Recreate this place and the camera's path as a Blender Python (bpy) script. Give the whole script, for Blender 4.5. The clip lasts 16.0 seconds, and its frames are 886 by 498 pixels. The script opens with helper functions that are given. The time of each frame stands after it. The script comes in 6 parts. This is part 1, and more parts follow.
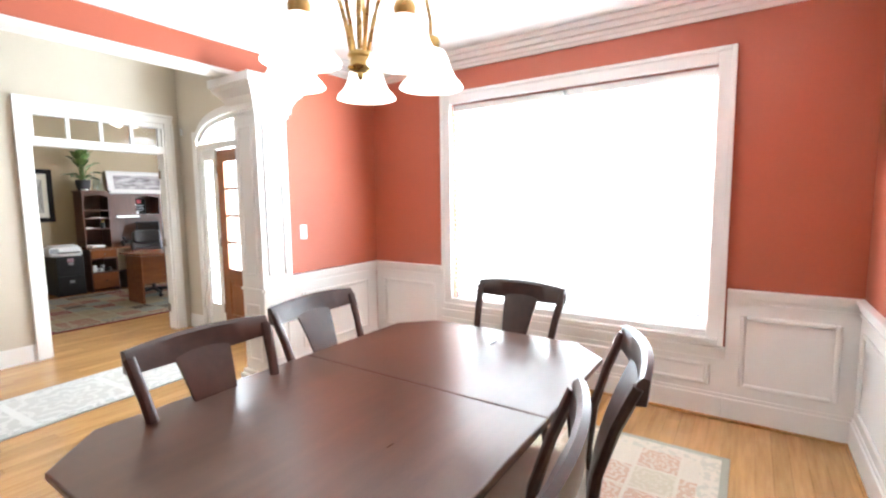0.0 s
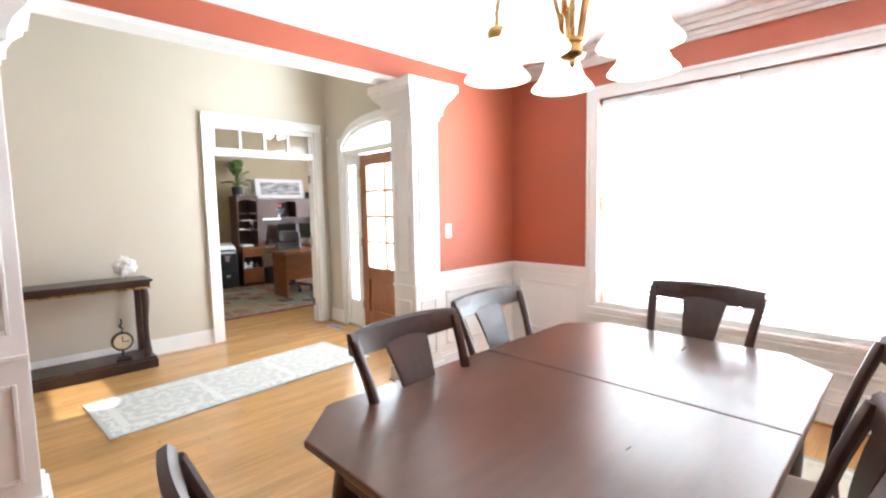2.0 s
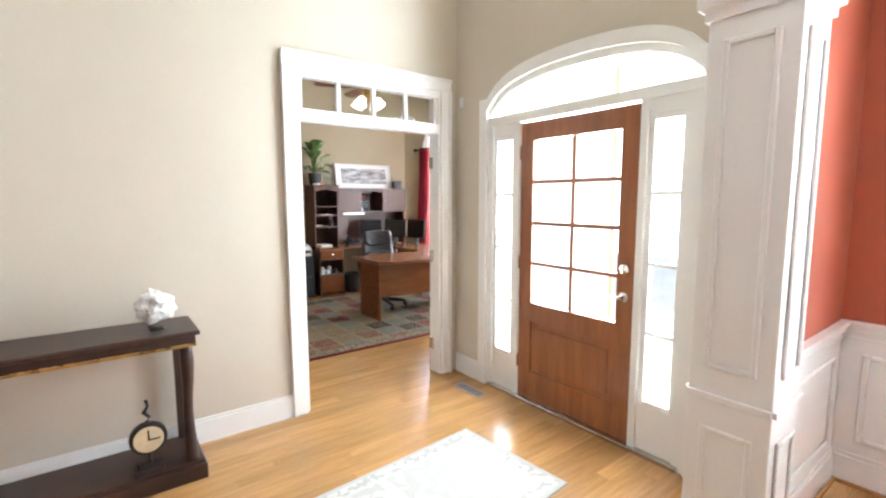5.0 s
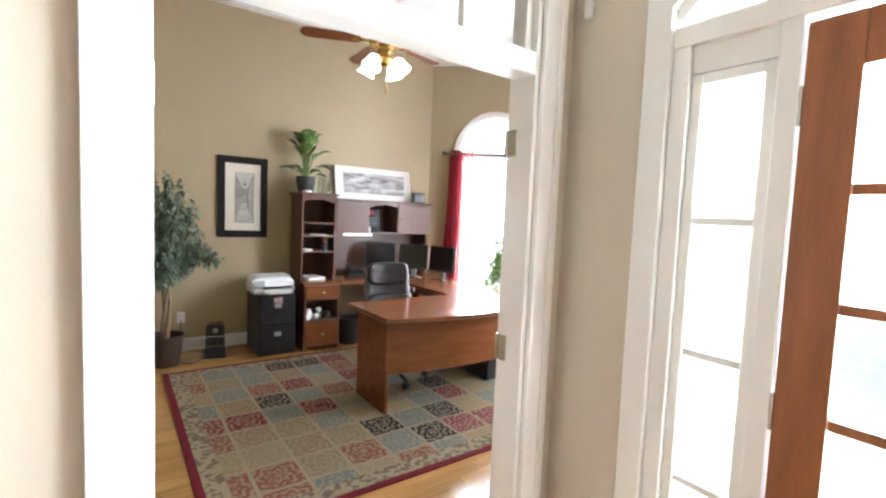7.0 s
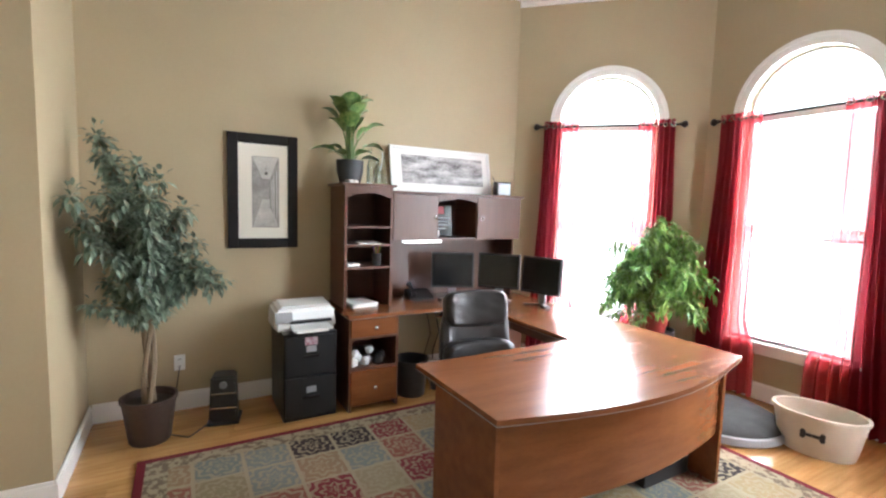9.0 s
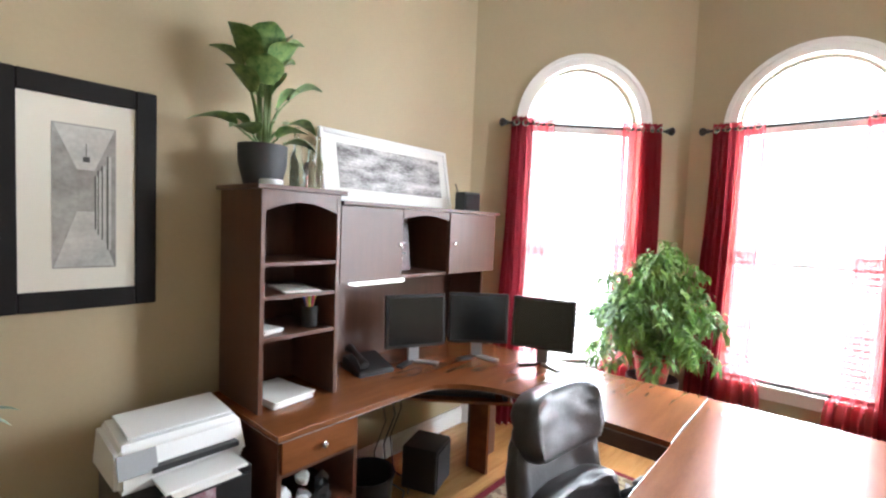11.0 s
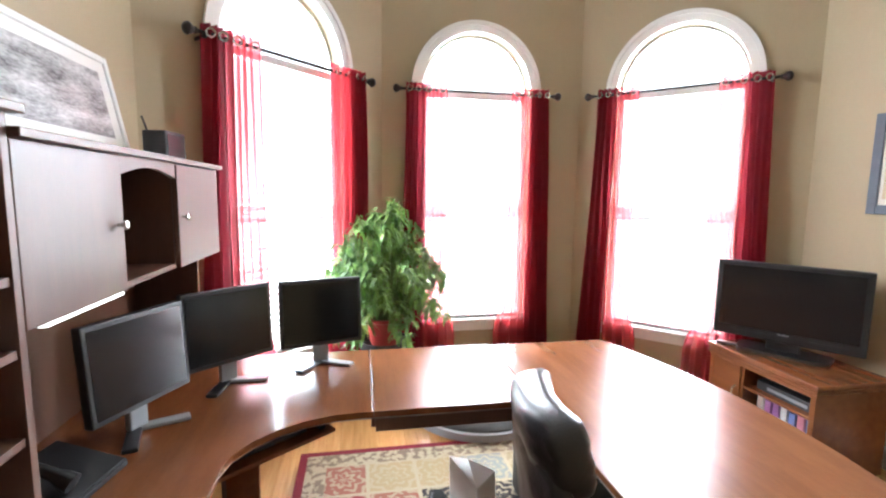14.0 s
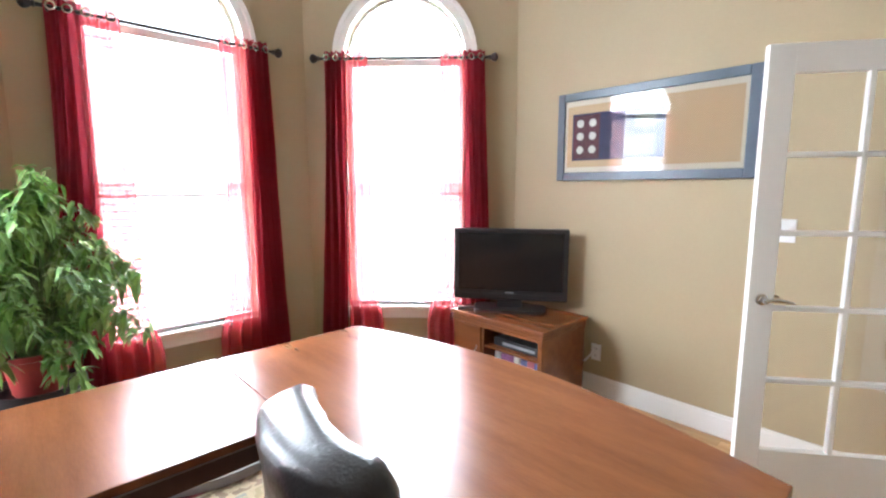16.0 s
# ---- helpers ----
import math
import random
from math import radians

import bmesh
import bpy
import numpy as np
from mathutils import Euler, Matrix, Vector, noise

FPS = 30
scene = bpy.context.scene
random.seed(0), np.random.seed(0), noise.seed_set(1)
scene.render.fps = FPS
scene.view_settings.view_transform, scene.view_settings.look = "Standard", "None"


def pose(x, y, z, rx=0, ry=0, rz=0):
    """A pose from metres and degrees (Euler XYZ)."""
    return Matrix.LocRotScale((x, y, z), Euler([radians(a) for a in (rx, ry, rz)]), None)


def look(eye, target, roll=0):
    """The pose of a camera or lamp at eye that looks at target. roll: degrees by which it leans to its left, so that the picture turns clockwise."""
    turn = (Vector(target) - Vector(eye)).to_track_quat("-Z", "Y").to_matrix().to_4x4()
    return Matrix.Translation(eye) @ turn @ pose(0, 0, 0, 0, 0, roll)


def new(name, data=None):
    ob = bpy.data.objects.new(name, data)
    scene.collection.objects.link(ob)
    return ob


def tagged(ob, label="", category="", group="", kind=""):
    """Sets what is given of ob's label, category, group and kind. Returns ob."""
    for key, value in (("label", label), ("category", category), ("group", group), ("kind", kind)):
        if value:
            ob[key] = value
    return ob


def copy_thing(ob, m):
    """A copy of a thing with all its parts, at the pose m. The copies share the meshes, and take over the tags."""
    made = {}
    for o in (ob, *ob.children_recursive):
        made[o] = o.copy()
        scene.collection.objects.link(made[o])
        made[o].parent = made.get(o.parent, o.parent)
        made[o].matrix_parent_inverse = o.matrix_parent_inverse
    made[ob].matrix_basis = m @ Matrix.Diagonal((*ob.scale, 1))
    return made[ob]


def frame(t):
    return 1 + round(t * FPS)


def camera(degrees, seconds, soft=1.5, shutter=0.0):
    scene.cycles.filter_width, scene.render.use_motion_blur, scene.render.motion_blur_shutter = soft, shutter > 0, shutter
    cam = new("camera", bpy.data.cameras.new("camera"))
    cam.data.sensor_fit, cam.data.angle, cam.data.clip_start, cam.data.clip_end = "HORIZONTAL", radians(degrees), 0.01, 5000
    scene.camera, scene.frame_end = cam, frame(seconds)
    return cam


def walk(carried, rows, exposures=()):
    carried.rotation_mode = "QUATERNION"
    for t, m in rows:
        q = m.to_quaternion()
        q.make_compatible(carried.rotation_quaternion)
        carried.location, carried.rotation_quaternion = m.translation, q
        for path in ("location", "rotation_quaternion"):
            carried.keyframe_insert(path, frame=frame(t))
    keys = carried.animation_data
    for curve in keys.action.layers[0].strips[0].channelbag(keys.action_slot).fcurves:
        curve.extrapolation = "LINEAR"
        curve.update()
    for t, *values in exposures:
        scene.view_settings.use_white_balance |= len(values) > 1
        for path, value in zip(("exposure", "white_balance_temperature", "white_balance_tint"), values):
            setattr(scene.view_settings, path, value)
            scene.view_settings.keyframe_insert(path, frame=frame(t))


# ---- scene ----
cam = camera(88.1, 16.0, soft=2.3)
PATH = [
    (0, (0.03, -0.024, 1.469), (-1.079, 1.628, 1.264), -0.7),
    (0.5, (0.017, -0.051, 1.459), (-1.237, 1.497, 1.282), -2.1),
    (1, (-0.005, -0.108, 1.454), (-1.343, 1.371, 1.295), -2.0),
    (1.5, (-0.123, -0.121, 1.457), (-1.519, 1.3, 1.28), -1.2),
    (2, (-0.297, -0.252, 1.428), (-1.73, 1.133, 1.25), -1.1),
    (2.5, (-0.538, -0.28, 1.439), (-2.021, 1.047, 1.244), -0.2),
    (3, (-0.88, -0.29, 1.446), (-2.375, 1.022, 1.239), 1.1),
    (3.5, (-1.268, -0.248, 1.457), (-2.77, 1.057, 1.254), 1.2),
    (4, (-1.664, -0.15, 1.503), (-3.192, 1.123, 1.29), 0.9),
    (4.5, (-2.093, 0.04, 1.489), (-3.652, 1.277, 1.286), -0.1),
    (4.7, (-2.251, 0.152, 1.516), (-3.825, 1.365, 1.301), -0.4),
    (6.8, (-4.249, 1.296, 1.538), (-5.857, 2.473, 1.37), 1.6),
    (7, (-4.412, 1.402, 1.532), (-6.034, 2.564, 1.39), 2.4),
    (7.5, (-4.844, 1.624, 1.547), (-6.501, 2.735, 1.405), 2.9),
    (8, (-5.262, 1.853, 1.542), (-6.964, 2.890, 1.375), 1.9),
    (8.5, (-5.666, 1.963, 1.549), (-7.412, 2.922, 1.372), 1),
    (10.8, (-7.373, 2.055, 1.579), (-8.767, 3.485, 1.464), 3.2),
    (11, (-7.608, 2.128, 1.597), (-8.917, 3.637, 1.488), 2.3),
    (11.5, (-7.978, 2.190, 1.617), (-9.060, 3.868, 1.492), 2.1),
    (12, (-8.306, 2.245, 1.569), (-9.102, 4.076, 1.461), 1.7),
    (12.5, (-8.530, 2.288, 1.544), (-9.040, 4.220, 1.447), 1.8),
    (13, (-8.655, 2.326, 1.586), (-8.885, 4.307, 1.437), 2),
    (13.5, (-8.770, 2.380, 1.587), (-8.703, 4.368, 1.374), 1.4),
    (14, (-8.778, 2.452, 1.572), (-8.417, 4.405, 1.335), 0.8),
    (14.5, (-8.678, 2.529, 1.550), (-8.069, 4.418, 1.306), -0.4),
    (15, (-8.627, 2.577, 1.511), (-7.776, 4.369, 1.253), -0.9),
    (15.5, (-8.620, 2.738, 1.459), (-7.503, 4.376, 1.196), -0.3),
    (16, (-8.632, 2.875, 1.445), (-7.270, 4.315, 1.178), -0.1),
]
walk(cam, [(t, look(eye, target, roll)) for t, eye, target, roll in PATH],
     exposures=[(0, 0.60, 6000, 7), (4.5, 0.64, 6000, 7), (7, 0.78, 6050, 7), (11, 0.80, 6000, 7), (14, 0.80, 5950, 7), (16, 0.76, 5850, 7)])

# ---- light ----
world = bpy.data.worlds.new("sky")
scene.world = world
world.use_nodes = True
SUN_EL, SUN_DX = radians(50), 0.13
wn = world.node_tree.nodes
sky = wn.new("ShaderNodeTexSky")
sky.sky_type, sky.sun_disc, sky.sun_elevation, sky.sun_rotation = "NISHITA", False, SUN_EL, math.atan(SUN_DX)
wn["Background"].inputs["Strength"].default_value = 0.12
world.node_tree.links.new(sky.outputs[0], wn["Background"].inputs["Color"])
sun = new("sun", bpy.data.lights.new("sun", "SUN"))
sun.data.energy, sun.data.angle, sun.data.color = 5.0, radians(0.53), (1, 0.95, 0.87)
sun.matrix_world = look((0, 0, 0), (-SUN_DX, -1, -math.tan(SUN_EL)))


def window_light(x, y, z, facing, w, h, watts):
    """Skylight standing in a window's opening, outside the blinds."""
    li = bpy.data.lights.new("window_light", "AREA")
    li.shape, li.size, li.size_y, li.energy, li.color = "RECTANGLE", w, h, watts, (0.90, 0.96, 1.0)
    ob = new("window_light", li)
    ob.matrix_world = look((x, y, z), (x + facing[0], y + facing[1], z))


D45 = 0.70711
window_light(-1.19, 3.72, 1.48, (0, -1), 2.1, 1.8, 480)
window_light(-4.40, 3.05, 1.25, (0, -1), 1.6, 2.4, 215)
window_light(-4.40, 3.05, 3.35, (0, -1), 0.66, 0.52, 35)
window_light(-9.47, 5.83, 1.70, (D45, -D45), 0.9, 2.4, 230)
window_light(-7.78, 6.58, 1.70, (0, -1), 0.9, 2.4, 230)
window_light(-6.11, 5.94, 1.70, (-D45, -D45), 0.9, 2.4, 230)


# ---- materials ----
def material(name, base, rough=0.5, metal=0.0, vary=0.12, scale=3.0, fine=60.0, bump=0.05, stretch=(1, 1, 1), base2=None,
             coat=0.0, per_object=0.0, emit=None, strength=0.0, spec=0.5):
    """A surface with variation at two scales, grain bump and, on request, tone that differs from piece to piece."""
    m = bpy.data.materials.new(name)
    m.use_nodes = True
    n, l = m.node_tree.nodes, m.node_tree.links
    b = n["Principled BSDF"]
    co = n.new("ShaderNodeTexCoord")
    mp = n.new("ShaderNodeMapping")
    mp.inputs["Scale"].default_value = stretch
    l.new(co.outputs["Object"], mp.inputs["Vector"])
    big, small = n.new("ShaderNodeTexNoise"), n.new("ShaderNodeTexNoise")
    big.inputs["Scale"].default_value, small.inputs["Scale"].default_value = scale, fine
    big.inputs["Detail"].default_value, small.inputs["Detail"].default_value = 4, 3
    l.new(mp.outputs[0], big.inputs["Vector"])
    l.new(mp.outputs[0], small.inputs["Vector"])
    add = n.new("ShaderNodeMath")
    add.operation = "MULTIPLY_ADD"
    add.inputs[1].default_value = 0.4
    l.new(small.outputs[0], add.inputs[0])
    l.new(big.outputs[0], add.inputs[2])
    ramp = n.new("ShaderNodeValToRGB")
    c2 = base2 or tuple(c * (1 - 2 * vary) for c in base)
    ramp.color_ramp.elements[0].position, ramp.color_ramp.elements[0].color = 0.45, (*c2, 1)
    ramp.color_ramp.elements[1].position, ramp.color_ramp.elements[1].color = 0.95, (*base, 1)
    l.new(add.outputs[0], ramp.inputs[0])
    col = ramp.outputs[0]
    if per_object:
        info, geo, hsv = n.new("ShaderNodeObjectInfo"), n.new("ShaderNodeNewGeometry"), n.new("ShaderNodeHueSaturation")
        s1, mr = n.new("ShaderNodeMath"), n.new("ShaderNodeMapRange")
        l.new(info.outputs["Random"], s1.inputs[0])
        l.new(geo.outputs["Random Per Island"], s1.inputs[1])
        fr = n.new("ShaderNodeMath")
        fr.operation = "FRACT"
        l.new(s1.outputs[0], fr.inputs[0])
        mr.inputs["To Min"].default_value, mr.inputs["To Max"].default_value = 1 - per_object, 1 + per_object
        l.new(fr.outputs[0], mr.inputs["Value"])
        l.new(mr.outputs[0], hsv.inputs["Value"])
        l.new(col, hsv.inputs["Color"])
        col = hsv.outputs[0]
    l.new(col, b.inputs["Base Color"])
    rr = n.new("ShaderNodeMapRange")
    rr.inputs["To Min"].default_value, rr.inputs["To Max"].default_value = max(0.02, rough - 0.06), min(1, rough + 0.06)
    l.new(big.outputs[0], rr.inputs["Value"])
    l.new(rr.outputs[0], b.inputs["Roughness"])
    b.inputs["Metallic"].default_value = metal
    b.inputs["Coat Weight"].default_value = coat
    b.inputs["Coat Roughness"].default_value = 0.12
    b.inputs["Specular IOR Level"].default_value = spec
    if bump:
        bp = n.new("ShaderNodeBump")
        bp.inputs["Strength"].default_value, bp.inputs["Distance"].default_value = bump, 0.01
        l.new(add.outputs[0], bp.inputs["Height"])
        l.new(bp.outputs[0], b.inputs["Normal"])
    if emit:
        b.inputs["Emission Color"].default_value, b.inputs["Emission Strength"].default_value = (*emit, 1), strength
    return m


def glass_material(name, tint=(1, 1, 1), rough=0.0):
    m = bpy.data.materials.new(name)
    m.use_nodes = True
    b = m.node_tree.nodes["Principled BSDF"]
    b.inputs["Base Color"].default_value = (*tint, 1)
    b.inputs["Transmission Weight"].default_value, b.inputs["Roughness"].default_value, b.inputs["IOR"].default_value = 1, rough, 1.45
    return m


def pane_material():
    """Thin clear glazing: see-through with a faint mirror."""
    m = bpy.data.materials.new("window_pane")
    m.use_nodes = True
    n, l = m.node_tree.nodes, m.node_tree.links
    t, g, mx, fr = n.new("ShaderNodeBsdfTransparent"), n.new("ShaderNodeBsdfGlossy"), n.new("ShaderNodeMixShader"), n.new("ShaderNodeFresnel")
    g.inputs["Roughness"].default_value, fr.inputs["IOR"].default_value = 0.01, 1.45
    l.new(fr.outputs[0], mx.inputs[0])
    l.new(t.outputs[0], mx.inputs[1])
    l.new(g.outputs[0], mx.inputs[2])
    l.new(mx.outputs[0], n["Material Output"].inputs[0])
    return m


def sheer_material(name, colour, clear):
    """Woven curtain cloth that lets light and some view through."""
    m = bpy.data.materials.new(name)
    m.use_nodes = True
    n, l = m.node_tree.nodes, m.node_tree.links
    d, t, c = n.new("ShaderNodeBsdfDiffuse"), n.new("ShaderNodeBsdfTranslucent"), n.new("ShaderNodeBsdfTransparent")
    noise_tex, ramp = n.new("ShaderNodeTexNoise"), n.new("ShaderNodeValToRGB")
    noise_tex.inputs["Scale"].default_value = 14
    ramp.color_ramp.elements[0].color, ramp.color_ramp.elements[1].color = (*(v * 0.8 for v in colour), 1), (*colour, 1)
    l.new(noise_tex.outputs[0], ramp.inputs[0])
    l.new(ramp.outputs[0], d.inputs["Color"])
    l.new(ramp.outputs[0], t.inputs["Color"])
    c.inputs["Color"].default_value = (1, 0.62, 0.62, 1)
    a, b = n.new("ShaderNodeMixShader"), n.new("ShaderNodeMixShader")
    a.inputs[0].default_value, b.inputs[0].default_value = 0.5, clear
    l.new(d.outputs[0], a.inputs[1])
    l.new(t.outputs[0], a.inputs[2])
    l.new(a.outputs[0], b.inputs[1])
    l.new(c.outputs[0], b.inputs[2])
    l.new(b.outputs[0], n["Material Output"].inputs[0])
    return m


def rug_material(name, cell, colours, ground, border, size, rim, start=0.0):
    """Patchwork rug: a square lattice of motifs inside a plain and a figured border."""
    m = bpy.data.materials.new(name)
    m.use_nodes = True
    n, l = m.node_tree.nodes, m.node_tree.links
    b = n["Principled BSDF"]
    b.inputs["Roughness"].default_value = 0.95
    b.inputs["Specular IOR Level"].default_value = 0.1
    co = n.new("ShaderNodeTexCoord")

    def mth(op, a, c=None, d=None):
        q = n.new("ShaderNodeMath")
        q.operation = op
        for k, v in enumerate((a, c, d)):
            if v is None:
                continue
            if isinstance(v, (int, float)):
                q.inputs[k].default_value = v
            else:
                l.new(v, q.inputs[k])
        return q.outputs[0]

    def mix(f, a, c):
        q = n.new("ShaderNodeMix")
        q.data_type = "RGBA"
        l.new(f, q.inputs[0]) if not isinstance(f, float) else setattr(q.inputs[0], "default_value", f)
        for k, v in ((6, a), (7, c)):
            if isinstance(v, tuple):
                q.inputs[k].default_value = (*v, 1)
            else:
                l.new(v, q.inputs[k])
        return q.outputs[2]

    sep = n.new("ShaderNodeSeparateXYZ")
    l.new(co.outputs["Object"], sep.inputs[0])
    u, v = mth("ADD", mth("DIVIDE", sep.outputs[0], cell), start), mth("ADD", mth("DIVIDE", sep.outputs[1], cell), start)
    fu, fv = mth("SUBTRACT", mth("FRACT", u), 0.5), mth("SUBTRACT", mth("FRACT", v), 0.5)
    cellid = n.new("ShaderNodeCombineXYZ")
    l.new(mth("FLOOR", u), cellid.inputs[0])
    l.new(mth("FLOOR", v), cellid.inputs[1])
    wnz = n.new("ShaderNodeTexWhiteNoise")
    wnz.noise_dimensions = "2D"
    l.new(cellid.outputs[0], wnz.inputs["Vector"])
    ramp = n.new("ShaderNodeValToRGB")
    ramp.color_ramp.interpolation = "CONSTANT"
    el = ramp.color_ramp.elements
    for k, c in enumerate(colours):
        e = el[k] if k < 2 else el.new(k / len(colours))
        e.position, e.color = k / len(colours), (*c, 1)
    l.new(wnz.outputs["Value"], ramp.inputs[0])
    rad = mth("SQRT", mth("ADD", mth("MULTIPLY", fu, fu), mth("MULTIPLY", fv, fv)))
    ang = mth("ARCTAN2", fv, fu)
    petal = mth("ADD", rad, mth("MULTIPLY", mth("SINE", mth("MULTIPLY", ang, 8.0)), 0.05))
    ring = mth("SINE", mth("ADD", mth("MULTIPLY", petal, 34.0), mth("MULTIPLY", wnz.outputs["Value"], 20.0)))
    fine = n.new("ShaderNodeTexNoise")
    fine.inputs["Scale"].default_value, fine.inputs["Detail"].default_value = 26, 3
    l.new(co.outputs["Object"], fine.inputs["Vector"])
    fig = mth("MULTIPLY", mth("GREATER_THAN", mth("ADD", ring, mth("MULTIPLY", mth("SUBTRACT", fine.outputs[0], 0.5), 5.0)), 0.35), 0.75)
    tone = mix(fig, ramp.outputs[0], ground)
    edge = mth("GREATER_THAN", mth("MAXIMUM", mth("ABSOLUTE", fu), mth("ABSOLUTE", fv)), 0.46)
    tone = mix(edge, tone, ground)
    ex = mth("SUBTRACT", size[0] / 2, mth("ABSOLUTE", sep.outputs[0]))
    ey = mth("SUBTRACT", size[1] / 2, mth("ABSOLUTE", sep.outputs[1]))
    dist = mth("MINIMUM", ex, ey)
    inb = mth("LESS_THAN", dist, rim * 1.9)
    bordertone = mix(mth("MULTIPLY", mth("GREATER_THAN", fine.outputs[0], 0.52), 0.8), ground, border[1])
    tone = mix(inb, tone, bordertone)
    tone = mix(mth("LESS_THAN", dist, rim * 0.55), tone, border[0])
    l.new(tone, b.inputs["Base Color"])
    pile = n.new("ShaderNodeTexNoise")
    pile.inputs["Scale"].default_value = 400
    l.new(co.outputs["Object"], pile.inputs["Vector"])
    bp = n.new("ShaderNodeBump")
    bp.inputs["Strength"].default_value, bp.inputs["Distance"].default_value = 0.4, 0.004
    l.new(pile.outputs[0], bp.inputs["Height"])
    l.new(bp.outputs[0], b.inputs["Normal"])
    return m


WHITE = material("white_trim_paint", (0.84, 0.83, 0.80), 0.35, vary=0.02, bump=0.01)
CEIL = material("ceiling_paint", (0.82, 0.81, 0.79), 0.8, vary=0.02, bump=0.03)
RED = material("brick_red_paint", (0.42, 0.100, 0.050), 0.55, vary=0.05, scale=1.5, bump=0.04)
TAN = material("tan_wall_paint", (0.415, 0.335, 0.205), 0.6, vary=0.04, scale=1.5, bump=0.04)
CREAM = material("cream_wall_paint", (0.605, 0.54, 0.44), 0.6, vary=0.03, scale=1.5, bump=0.04)
OAK = material("oak_floor", (0.52, 0.295, 0.11), 0.24, vary=0.2, scale=2.5, fine=30, bump=0.03, stretch=(14, 1.2, 1), base2=(0.37, 0.19, 0.065), coat=0.25, per_object=0.14)
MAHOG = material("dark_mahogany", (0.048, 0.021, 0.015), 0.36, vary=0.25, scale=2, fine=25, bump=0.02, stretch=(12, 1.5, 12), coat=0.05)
# tabletop mahogany, its base lightened to include the bright haze over it
TABLEWOOD = material("hazed_table_mahogany", (0.120, 0.058, 0.038), 0.30, vary=0.15, scale=2, fine=25, bump=0, stretch=(10, 1.2, 1), coat=0.2)
CHERRY = material("cherry_desk_laminate", (0.205, 0.070, 0.024), 0.24, vary=0.16, scale=2, fine=22, bump=0.004, stretch=(9, 1.2, 9), coat=0.0)
HUTCH = material("dark_cherry_laminate", (0.110, 0.047, 0.027), 0.36, vary=0.15, scale=2, fine=25, bump=0.015, stretch=(12, 12, 1.2))
EDGE = material("worn_desk_edging", (0.30, 0.23, 0.20), 0.35, vary=0.15, scale=8)
DOORWOOD = material("stained_door_wood", (0.36, 0.125, 0.045), 0.35, vary=0.2, scale=2, fine=25, bump=0.02, stretch=(10, 10, 1.2), coat=0.15)
LEATHER = material("black_leather", (0.022, 0.020, 0.021), 0.3, vary=0.2, scale=9, fine=160, bump=0.25)
BLACKP = material("black_plastic", (0.018, 0.018, 0.019), 0.38, vary=0.1, bump=0.05, fine=200)
SCREEN = material("screen_glass", (0.012, 0.013, 0.014), 0.16, vary=0.05, bump=0)
GREYP = material("grey_plastic", (0.30, 0.31, 0.32), 0.35, vary=0.08, fine=150)
WHITEP = material("white_plastic", (0.75, 0.76, 0.75), 0.35, vary=0.04, fine=150)
BRASS = material("aged_brass", (0.55, 0.36, 0.13), 0.28, 1.0, vary=0.15, scale=20)
CHROME = material("brushed_nickel", (0.62, 0.60, 0.57), 0.25, 1.0, vary=0.08, scale=20)
IRON = material("dark_iron", (0.035, 0.030, 0.030), 0.4, 0.6, vary=0.1, scale=20)
SHADE = material("lit_frosted_glass", (0.9, 0.88, 0.84), 0.4, vary=0.01, bump=0, emit=(1.0, 0.93, 0.82), strength=1.4)
STRIP = material("lit_lamp_strip", (0.9, 0.9, 0.88), 0.4, vary=0.01, bump=0, emit=(1.0, 0.97, 0.9), strength=1.3)
PANE = pane_material()
GLASSV = glass_material("bottle_glass", (0.82, 0.93, 0.90))
SLAT = material("white_blind_slat", (0.86, 0.86, 0.85), 0.45, vary=0.02, bump=0.01)
CURTAIN = sheer_material("red_curtain", (0.30, 0.032, 0.048), 0.04)
SHEER = sheer_material("red_sheer_curtain", (0.58, 0.070, 0.095), 0.40)
SEATCLOTH = material("cream_seat_cloth", (0.66, 0.60, 0.50), 0.9, vary=0.06, fine=250, bump=0.2)
PAPER = material("white_paper", (0.80, 0.79, 0.76), 0.8, vary=0.04)
GRASS = material("lawn", (0.09, 0.13, 0.035), 0.95, vary=0.25, scale=1, fine=40, bump=0.3)
CONCRETE = material("pale_concrete", (0.45, 0.44, 0.41), 0.85, vary=0.1, scale=2, fine=90, bump=0.15)


# self-lit white for the backdrop, in place of overexposed daylight
GLOW = bpy.data.materials.new("backdrop_glow")
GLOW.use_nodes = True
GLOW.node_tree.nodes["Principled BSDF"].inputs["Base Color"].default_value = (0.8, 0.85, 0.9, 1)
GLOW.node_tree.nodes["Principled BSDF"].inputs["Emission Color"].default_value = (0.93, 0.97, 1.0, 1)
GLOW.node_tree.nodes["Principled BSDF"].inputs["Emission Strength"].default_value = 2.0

# ---- helpers for building ----
def part(name, bm, mat, parent=None, label="", smooth=False):
    """Links a bmesh as one mesh object under a thing or a part."""
    bmesh.ops.recalc_face_normals(bm, faces=bm.faces)
    me = bpy.data.meshes.new(name)
    bm.to_mesh(me)
    bm.free()
    me.materials.append(mat)
    if smooth:
        me.polygons.foreach_set("use_smooth", [True] * len(me.polygons))
        me.set_sharp_from_angle(angle=radians(40))
    ob = new(name, me)
    ob.parent = parent
    if label:
        ob["label"] = label
    return ob


def thing(name, x, y, z, turn, label, category, group=""):
    ob = new(name)
    ob.empty_display_size = 0.1
    ob.matrix_world = pose(x, y, z, 0, 0, turn)
    return tagged(ob, label, category, group)


